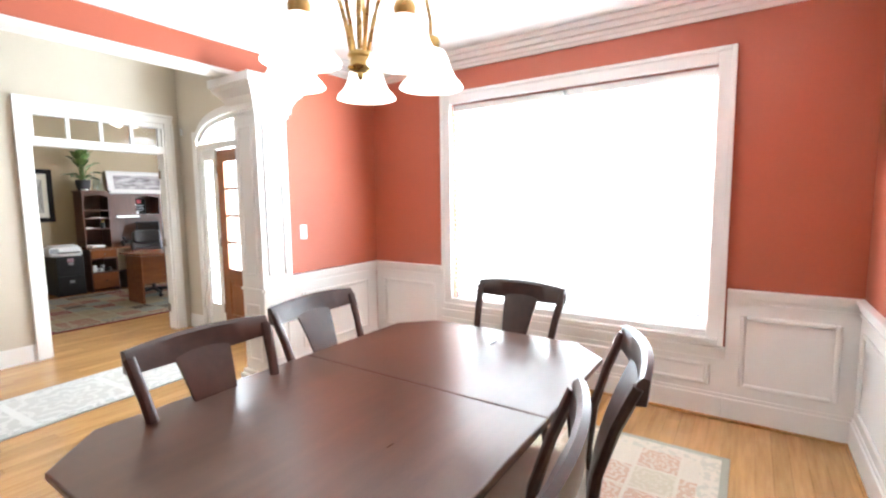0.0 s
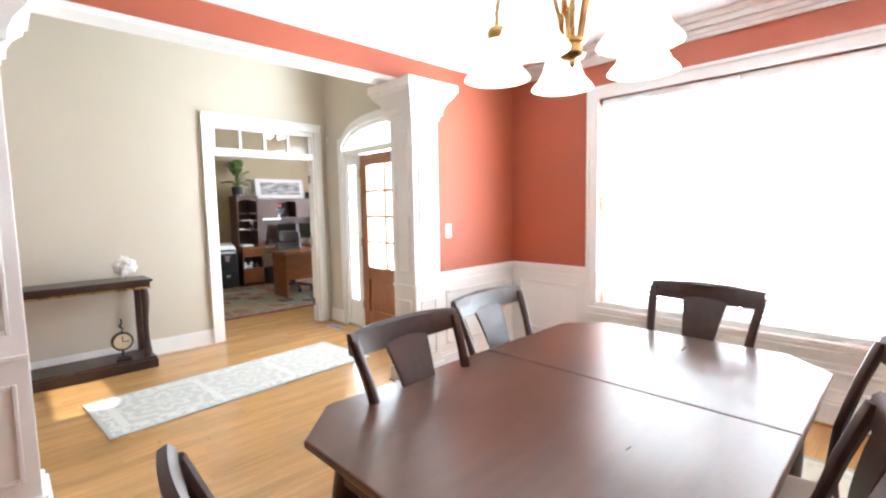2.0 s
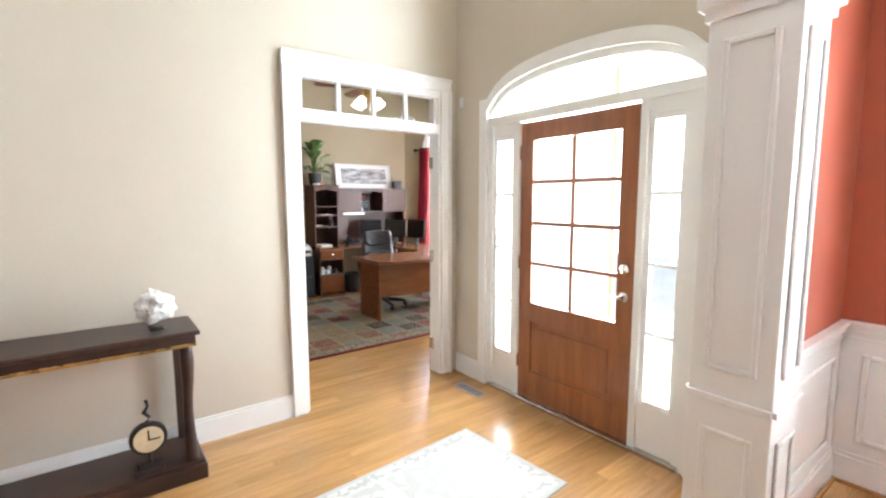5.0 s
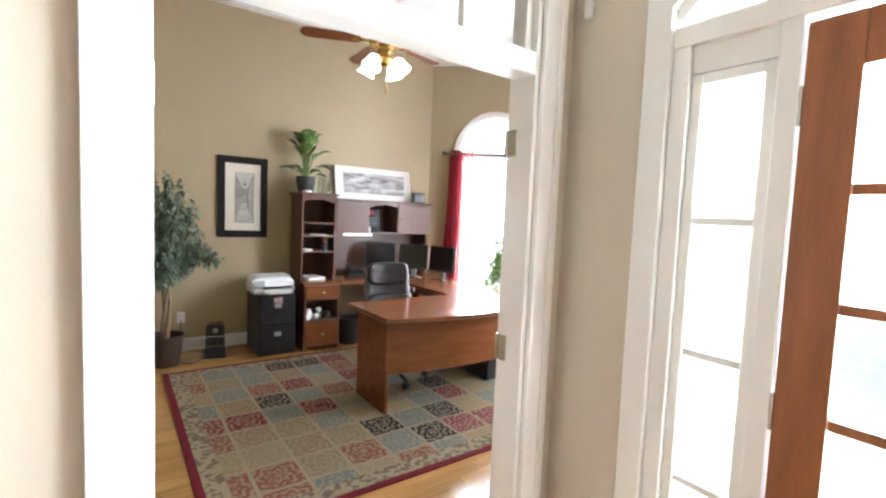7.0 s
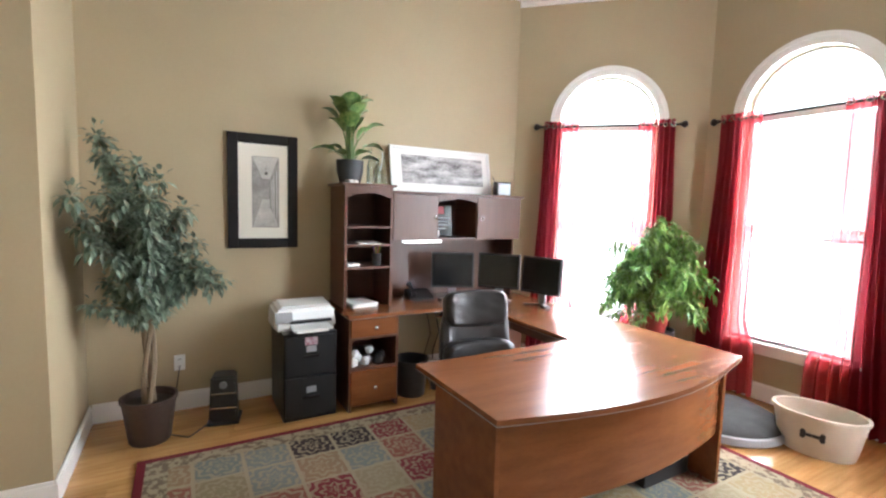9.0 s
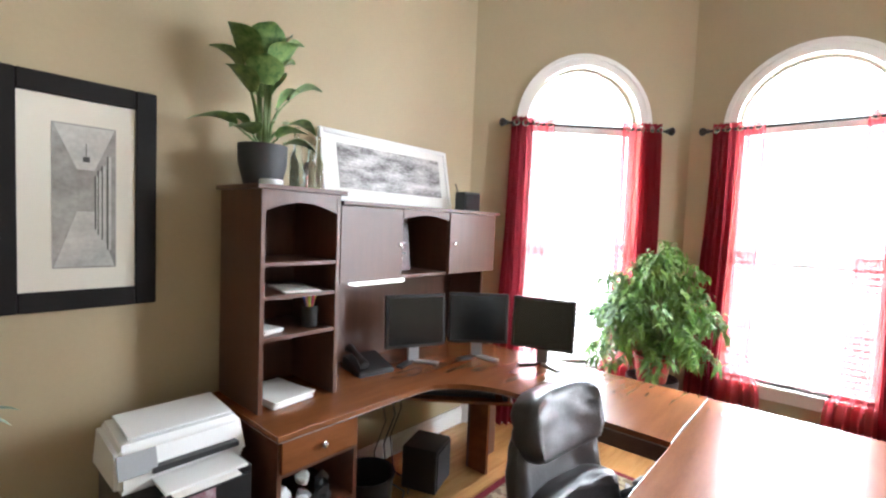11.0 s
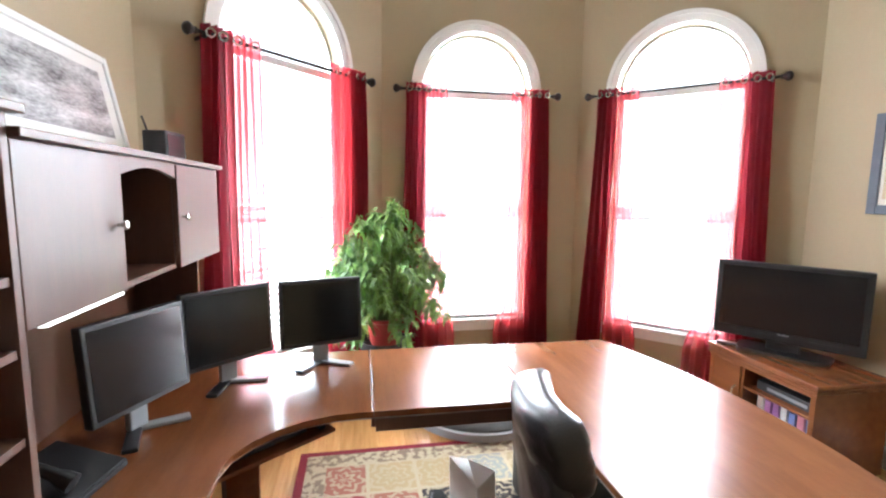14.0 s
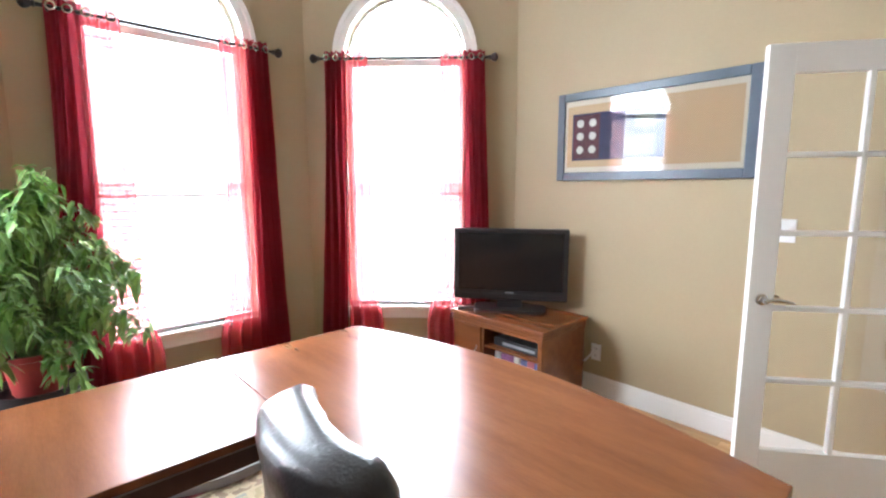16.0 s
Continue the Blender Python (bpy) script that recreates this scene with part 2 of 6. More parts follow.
def structure(ob, label):
    return tagged(ob, label, kind="structure")


def hexa(bm, c):
    """A solid from eight corners: four below, four above."""
    v = [bm.verts.new(p) for p in c]
    for f in ((3, 2, 1, 0), (4, 5, 6, 7), (0, 1, 5, 4), (1, 2, 6, 5), (2, 3, 7, 6), (3, 0, 4, 7)):
        bm.faces.new([v[i] for i in f])


def box(bm, x0, y0, z0, x1, y1, z1):
    hexa(bm, [(x0, y0, z0), (x1, y0, z0), (x1, y1, z0), (x0, y1, z0), (x0, y0, z1), (x1, y0, z1), (x1, y1, z1), (x0, y1, z1)])


def solid(*boxes, bevel=0.0, seg=2):
    """One bmesh of one or more boxes with rounded edges."""
    bm = bmesh.new()
    for b in boxes:
        box(bm, *b)
    if bevel:
        bmesh.ops.bevel(bm, geom=list(bm.edges), offset=bevel, segments=seg, affect="EDGES", profile=0.5)
    return bm


def prism(pts, z0, z1, bevel=0.0, seg=2):
    """A plan outline raised from z0 to z1."""
    bm = bmesh.new()
    lo, hi = [bm.verts.new((x, y, z0)) for x, y in pts], [bm.verts.new((x, y, z1)) for x, y in pts]
    bm.faces.new(lo[::-1])
    bm.faces.new(hi)
    for i in range(len(pts)):
        j = (i + 1) % len(pts)
        bm.faces.new((lo[i], lo[j], hi[j], hi[i]))
    if bevel:
        rim = [e for e in bm.edges if abs(e.verts[0].co.z - e.verts[1].co.z) < 1e-6]
        bmesh.ops.bevel(bm, geom=rim, offset=bevel, segments=seg, affect="EDGES", profile=0.5)
    return bm


def lathe(profile, seg=20, cx=0, cy=0, bm=None):
    """A turned body: (radius, height) from bottom to top."""
    bm = bm or bmesh.new()
    rings = [[bm.verts.new((cx + r * math.cos(2 * math.pi * k / seg), cy + r * math.sin(2 * math.pi * k / seg), z)) for k in range(seg)] for r, z in profile]
    for a, b in zip(rings, rings[1:]):
        for k in range(seg):
            j = (k + 1) % seg
            bm.faces.new((a[k], a[j], b[j], b[k]))
    bm.faces.new(rings[0][::-1])
    bm.faces.new(rings[-1])
    return bm


def shell(profile, seg=24, thick=0.003):
    """A thin turned bowl or shade, open at both ends."""
    return lathe_open(list(profile) + [(max(0.002, r - thick), z) for r, z in reversed(profile)], seg)


def lathe_open(profile, seg):
    bm = bmesh.new()
    rings = [[bm.verts.new((r * math.cos(2 * math.pi * k / seg), r * math.sin(2 * math.pi * k / seg), z)) for k in range(seg)] for r, z in profile]
    for a, b in zip(rings, rings[1:] + rings[:1]):
        for k in range(seg):
            j = (k + 1) % seg
            bm.faces.new((a[k], a[j], b[j], b[k]))
    return bm


def tube(pts, r, seg=8, bm=None, flat=1.0):
    """A bar along a line of points; r is one radius or one for each point."""
    bm = bm or bmesh.new()
    pts = [Vector(p) for p in pts]
    rs = r if isinstance(r, (list, tuple)) else [r] * len(pts)
    rings = []
    for i, p in enumerate(pts):
        d = (pts[min(i + 1, len(pts) - 1)] - pts[max(i - 1, 0)]).normalized()
        a = d.cross(Vector((0, 0, 1)) if abs(d.z) < 0.95 else Vector((0, 1, 0))).normalized()
        b = d.cross(a)
        rings.append([bm.verts.new(p + a * rs[i] * math.cos(2 * math.pi * k / seg) + b * rs[i] * flat * math.sin(2 * math.pi * k / seg)) for k in range(seg)])
    for a, b in zip(rings, rings[1:]):
        for k in range(seg):
            j = (k + 1) % seg
            bm.faces.new((a[k], a[j], b[j], b[k]))
    bm.faces.new(rings[0][::-1])
    bm.faces.new(rings[-1])
    return bm


def bent(p0, p1, p2, n=10):
    """Points on a smooth bow from p0 to p2, drawn towards p1."""
    a, b, c = Vector(p0), Vector(p1), Vector(p2)
    return [(1 - t) ** 2 * a + 2 * t * (1 - t) * b + t * t * c for t in (k / n for k in range(n + 1))]


def moved(bm, m):
    bmesh.ops.transform(bm, matrix=m, verts=bm.verts)
    return bm


def frame_bars(x0, z0, x1, z1, w, y0, y1, bevel=0.004):
    """Four bars round an upright rectangle, facing along y."""
    return solid((x0, y0, z0, x0 + w, y1, z1), (x1 - w, y0, z0, x1, y1, z1), (x0 + w, y0, z0, x1 - w, y1, z0 + w), (x0 + w, y0, z1 - w, x1 - w, y1, z1), bevel=bevel, seg=1)


OFFICE_AT = Vector((0.17, 0, 0))      # where the office plan's origin lies in the house


def into_house(earlier):
    """Sets what was drawn in the office plan since 'earlier' into the house."""
    for ob in bpy.data.objects:
        if ob not in earlier and ob.parent is None:
            ob.matrix_world = Matrix.Translation(OFFICE_AT) @ ob.matrix_world


# ---- setting: shell of the house ----
ZD, ZF, ZO = 2.74, 4.3, 3.75      # ceilings of dining room, foyer, office
bm = bmesh.new()
for b_ in ((-3.25, -3.2, 0.76, 3.62), (-5.70, -3.2, -3.25, 2.97), (-10.05, 1.24, -5.70, 5.10), (-9.05, -0.36, -5.70, 1.24), (-8.70, 5.10, -6.80, 6.40), (-9.40, 5.10, -8.70, 5.75), (-6.80, 5.10, -6.25, 5.60)):
    box(bm, b_[0], b_[1], -0.12, b_[2], b_[3], -0.012)
structure(part("floor", bm, OAK), "honey oak strip floor through all the rooms")
bm = bmesh.new()
box(bm, -400, -400, -0.5, 400, 400, -0.35)
structure(part("ground", bm, GRASS), "lawn around the house reaching the horizon")
# pale apron added to bounce sun and whiten the lower window view
structure(part("pavement", solid((-23.0, 3.7, -0.36, 14.0, 16.0, -0.30)), CONCRETE), "added pale concrete apron that brightens the view below the windows")
structure(part("pavement_porch", solid((-5.75, 2.98, -0.30, -3.40, 5.0, -0.03)), CONCRETE), "pale concrete porch step at the front door")
# curved glowing screen added outside so the glass reads white
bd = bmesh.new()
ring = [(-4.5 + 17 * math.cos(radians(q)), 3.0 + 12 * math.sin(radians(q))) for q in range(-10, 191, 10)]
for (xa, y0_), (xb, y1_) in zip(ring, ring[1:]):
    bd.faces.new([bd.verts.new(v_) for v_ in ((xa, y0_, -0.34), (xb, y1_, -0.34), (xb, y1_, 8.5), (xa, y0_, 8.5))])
structure(part("backdrop", bd, GLOW), "glowing white backdrop standing in for overexposed daylight")
# unseen slab added to stop direct sun at the door glass and transom
structure(part("porch_roof", solid((-5.75, 3.0, 2.95, -3.40, 5.0, 3.04)), WHITE), "unseen white slab added to keep sun off the front door")


def wall(name, mat, label, *boxes):
    return structure(part(name, solid(*boxes), mat), label)


# dining room
wall("wall_dining_front", RED, "brick red dining room wall with a wide window",
     (-3.24, 3.46, 0, -2.20, 3.62, ZD), (-0.18, 3.46, 0, 0.76, 3.62, ZD), (-2.20, 3.46, 0, -0.18, 3.62, 0.55), (-2.20, 3.46, 2.32, -0.18, 3.62, ZD))
wall("wall_dining_east", RED, "brick red dining room side wall", (0.60, -3.0, 0, 0.76, 3.46, ZD))
wall("wall_dining_back", RED, "brick red dining room back wall", (-3.12, -3.16, 0, 0.76, -3.0, ZD))
wall("wall_dining_stub", RED, "short brick red wall beside the column", (-3.20, 2.32, 0, -3.12, 3.46, ZD))
wall("wall_stub_foyer", CREAM, "cream foyer side of the short wall", (-3.25, 2.32, 0, -3.203, 2.82, ZF))
wall("beam_dining", RED, "brick red header above the column opening", (-3.20, -3.0, 2.425, -3.12, 2.32, ZD))
wall("beam_foyer", CREAM, "cream foyer side of the header", (-3.25, -3.0, 2.425, -3.203, 2.32, ZF), (-3.20, -3.0, ZD + 0.03, -3.12, 3.46, ZF))
wall("trim_beam", WHITE, "white soffit board under the header", (-3.27, -0.15, 2.39, -3.10, 2.0, 2.422))
wall("ceiling_dining", CEIL, "flat white dining room ceiling", (-3.20, -3.16, ZD, 0.76, 3.62, ZD + 0.025))
wall("wall_dining_south_stub", RED, "short red wall beyond the second column", (-3.20, -3.0, 0, -3.12, -0.49, 2.425))

# foyer
FX0, FX1 = -5.60, -5.90          # foyer face (house plan) and office face (office plan) of the shared wall
FXO = FX1 + OFFICE_AT.x
FXM = (FX0 + FXO) / 2
wall("wall_foyer_west", CREAM, "tall cream foyer wall with the office doorway",
     (FXM, -3.16, 0, FX0, 1.45, ZF), (FXM, 1.45, 2.39, FX0, 2.65, ZF), (FXM, 2.65, 0, FX0, 2.82, ZF))
wall("wall_office_east", TAN, "tan office wall with the doorway and abstract print",
     (FXO, -0.4, 0, FXM - 0.003, 1.45, ZO), (FXO, 1.45, 2.39, FXM - 0.003, 2.65, ZO), (FXO, 2.65, 0, FXM - 0.003, 5.24, ZO))
wall("wall_foyer_back", CREAM, "cream foyer back wall", (FXM, -3.16, 0, -3.25, -3.0, ZF))
wall("ceiling_foyer", CEIL, "high white foyer ceiling", (-5.96, -3.16, ZF, -3.12, 3.0, ZF + 0.12))
AX0, AX1, AS, AT = -5.20, -3.60, 2.20, 2.42     # entrance opening: sides, spring and crown heights


def seg_arch(x, x0, x1, s, t):
    u = (2 * x - x0 - x1) / (x1 - x0)
    return s + (t - s) * math.sqrt(max(0, 1 - 0.86 * u * u)) - (t - s) * math.sqrt(0.14) * abs(u) ** 6


bm = solid((FXM, 2.82, 0, AX0, 2.97, ZF), (AX1, 2.82, 0, -3.255, 2.97, ZF),
           (AX0, 2.82, 3.62, AX1, 2.97, ZF), (AX0, 2.82, 3.02, -4.80, 2.97, 3.62), (-4.02, 2.82, 3.02, AX1, 2.97, 3.62))
N = 20
for k in range(N):
    xa, xb = AX0 + (AX1 - AX0) * k / N, AX0 + (AX1 - AX0) * (k + 1) / N
    za, zb = seg_arch(xa, AX0, AX1, AS, AT), seg_arch(xb, AX0, AX1, AS, AT)
    hexa(bm, [(xa, 2.82, za), (xb, 2.82, zb), (xb, 2.97, zb), (xa, 2.97, za), (xa, 2.82, 3.02), (xb, 2.82, 3.02), (xb, 2.97, 3.02), (xa, 2.97, 3.02)])
structure(part("wall_foyer_front", bm, CREAM), "cream entrance wall with arched transom opening")

# white sheets added over the outer wall faces to keep door panes white
wall("wall_exterior", WHITE, "white facing added so the entrance glass shows white", (FXM, 2.985, -0.3, FXM + 0.05, 5.25, ZO), (-3.30, 2.985, -0.3, -3.255, 3.62, ZO))

# office: back wall, alcove, bay of three window walls
earlier = set(bpy.data.objects)
wall("wall_office_back", TAN, "tan office back wall", (-10.2, 1.40, 0, -10.02, 5.12, ZO))
wall("wall_office_alcove", TAN, "tan return wall behind the artificial tree", (-10.2, 1.24, 0, -9.04, 1.40, ZO), (-9.20, -0.2, 0, -9.04, 1.24, ZO))
wall("wall_office_south", TAN, "tan office south wall", (-9.20, -0.36, 0, FX1 + 0.09, -0.2, ZO))
wall("ceiling_office", CEIL, "white office ceiling", (-10.2, -0.36, ZO, FX1 + 0.09, 6.5, ZO + 0.1))
WL = [((-10.02, 5.01), (-8.76, 6.27)), ((-8.76, 6.27), (-7.05, 6.27)), ((-7.05, 6.27), (-5.90, 5.12))]
R0, SPR, SILL = 0.46, 2.43, 0.50


def arch_z(x, c):
    return SPR + math.sqrt(max(0.0, R0 * R0 - (x - c) ** 2))


def bay_wall(k, a, b, shift):
    """One wall of the bay, with a round-headed window; local x along the wall, y outwards."""
    a, b = Vector(a), Vector(b)
    length = (b - a).length
    m = pose(a.x, a.y, 0, 0, 0, math.degrees(math.atan2(b.y - a.y, b.x - a.x)))
    c = length / 2 + shift
    bm = solid((-0.05, 0, 0, c - R0, 0.16, ZO), (c + R0, 0, 0, length + 0.05, 0.16, ZO), (c - R0, 0, 0, c + R0, 0.16, SILL))
    n = 24
    for i in range(n):
        xa, xb = c + R0 * math.cos(math.pi * (1 - i / n)), c + R0 * math.cos(math.pi * (1 - (i + 1) / n))
        za, zb = arch_z(xa, c), arch_z(xb, c)
        hexa(bm, [(xa, 0, za), (xb, 0, zb), (xb, 0.16, zb), (xa, 0.16, za), (xa, 0, ZO), (xb, 0, ZO), (xb, 0.16, ZO), (xa, 0.16, ZO)])
    structure(part("wall_bay_" + "abc"[k], moved(bm, m), TAN), "tan bay wall with a round-headed window")
    # white crown at the ceiling
    cb = bmesh.new()
    for z0, z1, d in ((3.60, 3.645, 0.02), (3.645, 3.70, 0.05), (3.70, ZO, 0.09)):
        box(cb, -0.0, -d, z0, length, -0.001, z1)
    structure(part("trim_crown_bay", moved(cb, m), WHITE), "white crown moulding under the office ceiling")
    bb = solid((0.0, -0.016, 0, length, -0.002, 0.13), (0.0, -0.010, 0.13, length, -0.002, 0.145))
    structure(part("baseboard_bay", moved(bb, m), WHITE), "white painted baseboard")
    return m, c


def arch_band(c, r0, r1, y0, y1, zs, n=28):
    """A half ring standing on z = zs."""
    bm = bmesh.new()
    for i in range(n):
        t0, t1 = math.pi * i / n, math.pi * (i + 1) / n
        q = [(c + r * math.cos(t), y, zs + r * math.sin(t)) for y in (y0, y1) for r, t in ((r0, t0), (r1, t0), (r1, t1), (r0, t1))]
        hexa(bm, q)
    bmesh.ops.remove_doubles(bm, verts=bm.verts, dist=1e-5)
    return bm


slat_meshes = {}


def slat_mesh(width, tilt, depth=0.05):
    key = (width, tilt)
    if key not in slat_meshes:
        bm = bmesh.new()
        a = radians(tilt)
        prof = [(-depth / 2, 0), (0, 0.004), (depth / 2, 0), (depth / 2, -0.002), (0, 0.002), (-depth / 2, -0.002)]
        ends = [[bm.verts.new((s * width / 2, y * math.cos(a) - z * math.sin(a), y * math.sin(a) + z * math.cos(a))) for y, z in prof] for s in (-1, 1)]
        for i in range(6):
            j = (i + 1) % 6
            bm.faces.new((ends[0][i], ends[0][j], ends[1][j], ends[1][i]))
        bm.faces.new(ends[0][::-1])
        bm.faces.new(ends[1])
        bmesh.ops.recalc_face_normals(bm, faces=bm.faces)
        me = bpy.data.meshes.new("slat")
        bm.to_mesh(me)
        bm.free()
        me.materials.append(SLAT)
        slat_meshes[key] = me
    return slat_meshes[key]


def blind(m, c, width, z0, z1, y, tilt, pitch=0.044):
    """A lowered slatted blind with head rail, bottom rail and cords."""
    e = new("window_blind")
    e.matrix_world = m @ pose(c, y, 0)
    tagged(e, "lowered white slatted blind glowing with daylight", "blind", "window blinds")
    part("head_rail", solid((-width / 2, -0.03, z1 - 0.05, width / 2, 0.03, z1), bevel=0.004), SLAT, e)
    part("bottom_rail", solid((-width / 2, -0.025, z0, width / 2, 0.025, z0 + 0.02), bevel=0.004), SLAT, e)
    z = z0 + 0.05
    while z < z1 - 0.06:
        s = new("slat", slat_mesh(width, tilt))
        s.parent = e
        s.location = (0, 0, z)
        z += pitch
    for x in (-width * 0.32, width * 0.32):
        part("cord", solid((x - 0.002, -0.028, z0, x + 0.002, -0.026, z1)), SLAT, e)
    return e


def bay_window(k, m, c):
    w = new("window_" + str(k + 1))
    w.matrix_world = m @ pose(c, 0, 0)
    structure(w, "tall round-headed white sash window, blown bright by daylight")
    part("casing_arch", arch_band(0, R0, R0 + 0.085, -0.022, -0.002, SPR), WHITE, w)
    part("casing_arch_bead", arch_band(0, R0 + 0.055, R0 + 0.088, -0.034, -0.022, SPR), WHITE, w)
    for s in (-1, 1):
        x0, x1 = sorted((s * R0, s * (R0 + 0.085)))
        part("casing_side", solid((x0, -0.022, SILL, x1, -0.002, SPR), bevel=0.003), WHITE, w)
    part("window_sill", solid((-R0 - 0.12, -0.06, SILL - 0.028, R0 + 0.12, 0.10, SILL), bevel=0.006), WHITE, w)
    part("apron", solid((-R0 - 0.085, -0.018, SILL - 0.11, R0 + 0.085, -0.002, SILL - 0.028), bevel=0.003), WHITE, w)
    part("window_frame", frame_bars(-R0, SILL, R0, SPR, 0.045, 0.07, 0.13), WHITE, w)
    part("meeting_rail", solid((-R0 + 0.045, 0.065, 1.42, R0 - 0.045, 0.125, 1.47), bevel=0.003), WHITE, w)
    part("arch_frame", arch_band(0, R0 - 0.02, R0, 0.09, 0.13, SPR), WHITE, w)
    pb = bmesh.new()
    v = [pb.verts.new((x, 0.10, z)) for x, z in ((-0.42, SILL + 0.045), (0.42, SILL + 0.045), (0.42, SPR - 0.045), (-0.42, SPR - 0.045))]
    pb.faces.new(v)
    p = part("pane", pb, PANE, w)
    p.visible_shadow = False
    pb = bmesh.new()
    pb.faces.new([pb.verts.new((0.43 * math.cos(math.pi * i / 20), 0.10, SPR + 0.43 * math.sin(math.pi * i / 20))) for i in range(21)])
    p = part("arch_pane", pb, PANE, w)
    p.visible_shadow = False
    blind(m, c, 2 * R0 - 0.02, SILL + 0.01, SPR - 0.02, 0.035, 26)


def curtain(m, x0, x1, x0b, x1b, mat, e, seed, z1=2.445, z0=0.03, y=-0.10, flare=0.0):
    """A hanging cloth with folds, gathered at the top and spread at the hem."""
    rnd = random.Random(seed)
    nu, nv = 48, 26
    ph, waves = rnd.uniform(0, 6), rnd.uniform(3.0, 4.0)
    bm = bmesh.new()
    grid = []
    for j in range(nv + 1):
        f = j / nv
        z = z1 + (z0 - z1) * f
        row = []
        for i in range(nu + 1):
            u = i / nu
            a, b = x0 + (x0b - x0) * f ** 1.4, x1 + (x1b - x1) * f ** 1.4 - flare * min(1.0, max(0.0, (f - 0.72) / 0.10)) ** 1.5
            d = 0.030 * (0.75 + 0.5 * f) * math.sin(ph + u * waves * 6.283 + 0.5 * math.sin(3 * f + ph)) + 0.008 * math.sin(u * 25 + 9 * f)
            row.append(bm.verts.new((a + (b - a) * u + 0.006 * math.sin(5 * f + 7 * u), y + d, z)))
        grid.append(row)
    for j in range(nv):
        for i in range(nu):
            bm.faces.new((grid[j][i], grid[j][i + 1], grid[j + 1][i + 1], grid[j + 1][i]))
    return part("cloth" if mat is CURTAIN else "sheer_edge", bm, mat, e, smooth=True)


def curtains(m, c, k):
    rod = new("curtain_rod")
    rod.matrix_world = m @ pose(c, 0, 0)
    tagged(rod, "dark iron curtain rod with ball finials", "curtain rod", "curtain rods")
    part("rod", moved(tube([(-0.63, -0.10, 2.395), (0.63, -0.10, 2.395)], 0.011, 10), Matrix()), IRON, rod, smooth=True)
    for s in (-1, 1):
        fin = lathe([(0.012, 0), (0.02, 0.005), (0.014, 0.012), (0.028, 0.03), (0.034, 0.045), (0.028, 0.06), (0.012, 0.07)], 14)
        part("finial", moved(fin, pose(s * 0.63, -0.10, 2.395, 0, s * 90, 0)), IRON, rod, smooth=True)
        part("bracket", solid((s * 0.585 - 0.008, -0.115, 2.37, s * 0.585 + 0.008, -0.003, 2.39), bevel=0.003), IRON, rod)
    for s in (-1, 1):
        e = new("curtain")
        e.matrix_world = m @ pose(c, 0, 0)
        tagged(e, "deep red sheer grommet curtain drawn aside", "curtain", "office curtains")
        # the opaque gathered half hangs outside, the single sheer layer over the glass
        curtain(m, s * 0.60, s * 0.44, s * 0.70, s * 0.46, CURTAIN, e, k * 7 + s)
        curtain(m, s * 0.445, s * 0.27, s * 0.465, s * 0.25, SHEER, e, k * 11 + s, flare=s * 0.08)
        for x in (0.31, 0.42, 0.50, 0.57):
            ring = lathe_open([(0.018, -0.002), (0.026, -0.003), (0.026, 0.003), (0.018, 0.002)], 14)
            part("grommet", moved(ring, pose(s * x, -0.13, 2.395, 90, 0, s * 25)), CHROME, e)


for k, (a, b) in enumerate(WL):
    m, c = bay_wall(k, a, b, (0.0, -0.07, -0.04)[k])
    bay_window(k, m, c)
    curtains(m, c, k)
into_house(earlier)


# ---- trim: baseboards, casings, crown, wainscot ----
def baseboard(name, x0, y0, x1, y1, h=0.135):
    """A stepped board along a wall; the box gives its footprint."""
    dx, dy = (x1 - x0), (y1 - y0)
    bm = solid((x0, y0, 0, x1, y1, h - 0.02))
    if dx > dy:
        box(bm, x0, y0 + dy * 0.25, h - 0.02, x1, y1 - dy * 0.25, h)
    else:
        box(bm, x0 + dx * 0.25, y0, h - 0.02, x1 - dx * 0.25, y1, h)
    structure(part(name, bm, WHITE), "white painted baseboard")


baseboard("baseboard_foyer", FX0 + 0.002, -3.0, FX0 + 0.02, 1.345, 0.16)
baseboard("baseboard_foyer_front", -5.58, 2.80, AX0 - 0.10, 2.818, 0.16)
earlier = set(bpy.data.objects)
baseboard("baseboard_office_back", -10.018, 1.42, -10.0, 5.0)
baseboard("baseboard_alcove", -10.0, 1.402, -9.02, 1.42)
baseboard("baseboard_alcove_end", -9.038, 1.10, -9.02, 1.402)
baseboard("baseboard_office_east", FX1 - 0.018, 2.86, FX1 - 0.002, 5.16)
for n_, b_ in (("back", (-10.018, 1.40, -9.93, 5.0)), ("alcove", (-9.93, 1.402, -9.04, 1.49)), ("east", (FX1 - 0.09, 2.9, FX1 - 0.002, 5.1))):
    structure(part("trim_crown_" + n_, solid((b_[0], b_[1], 3.66, b_[2], b_[3], ZO)), WHITE), "white crown moulding under the office ceiling")
structure(part("trim_closet_casing", solid((-9.038, 1.00, 0, -9.015, 1.095, 2.15), bevel=0.004), WHITE), "white closet door casing")
structure(part("door_closet", solid((-9.036, 0.25, 0.005, -9.018, 0.998, 2.08), bevel=0.003), WHITE), "white closet door")
into_house(earlier)


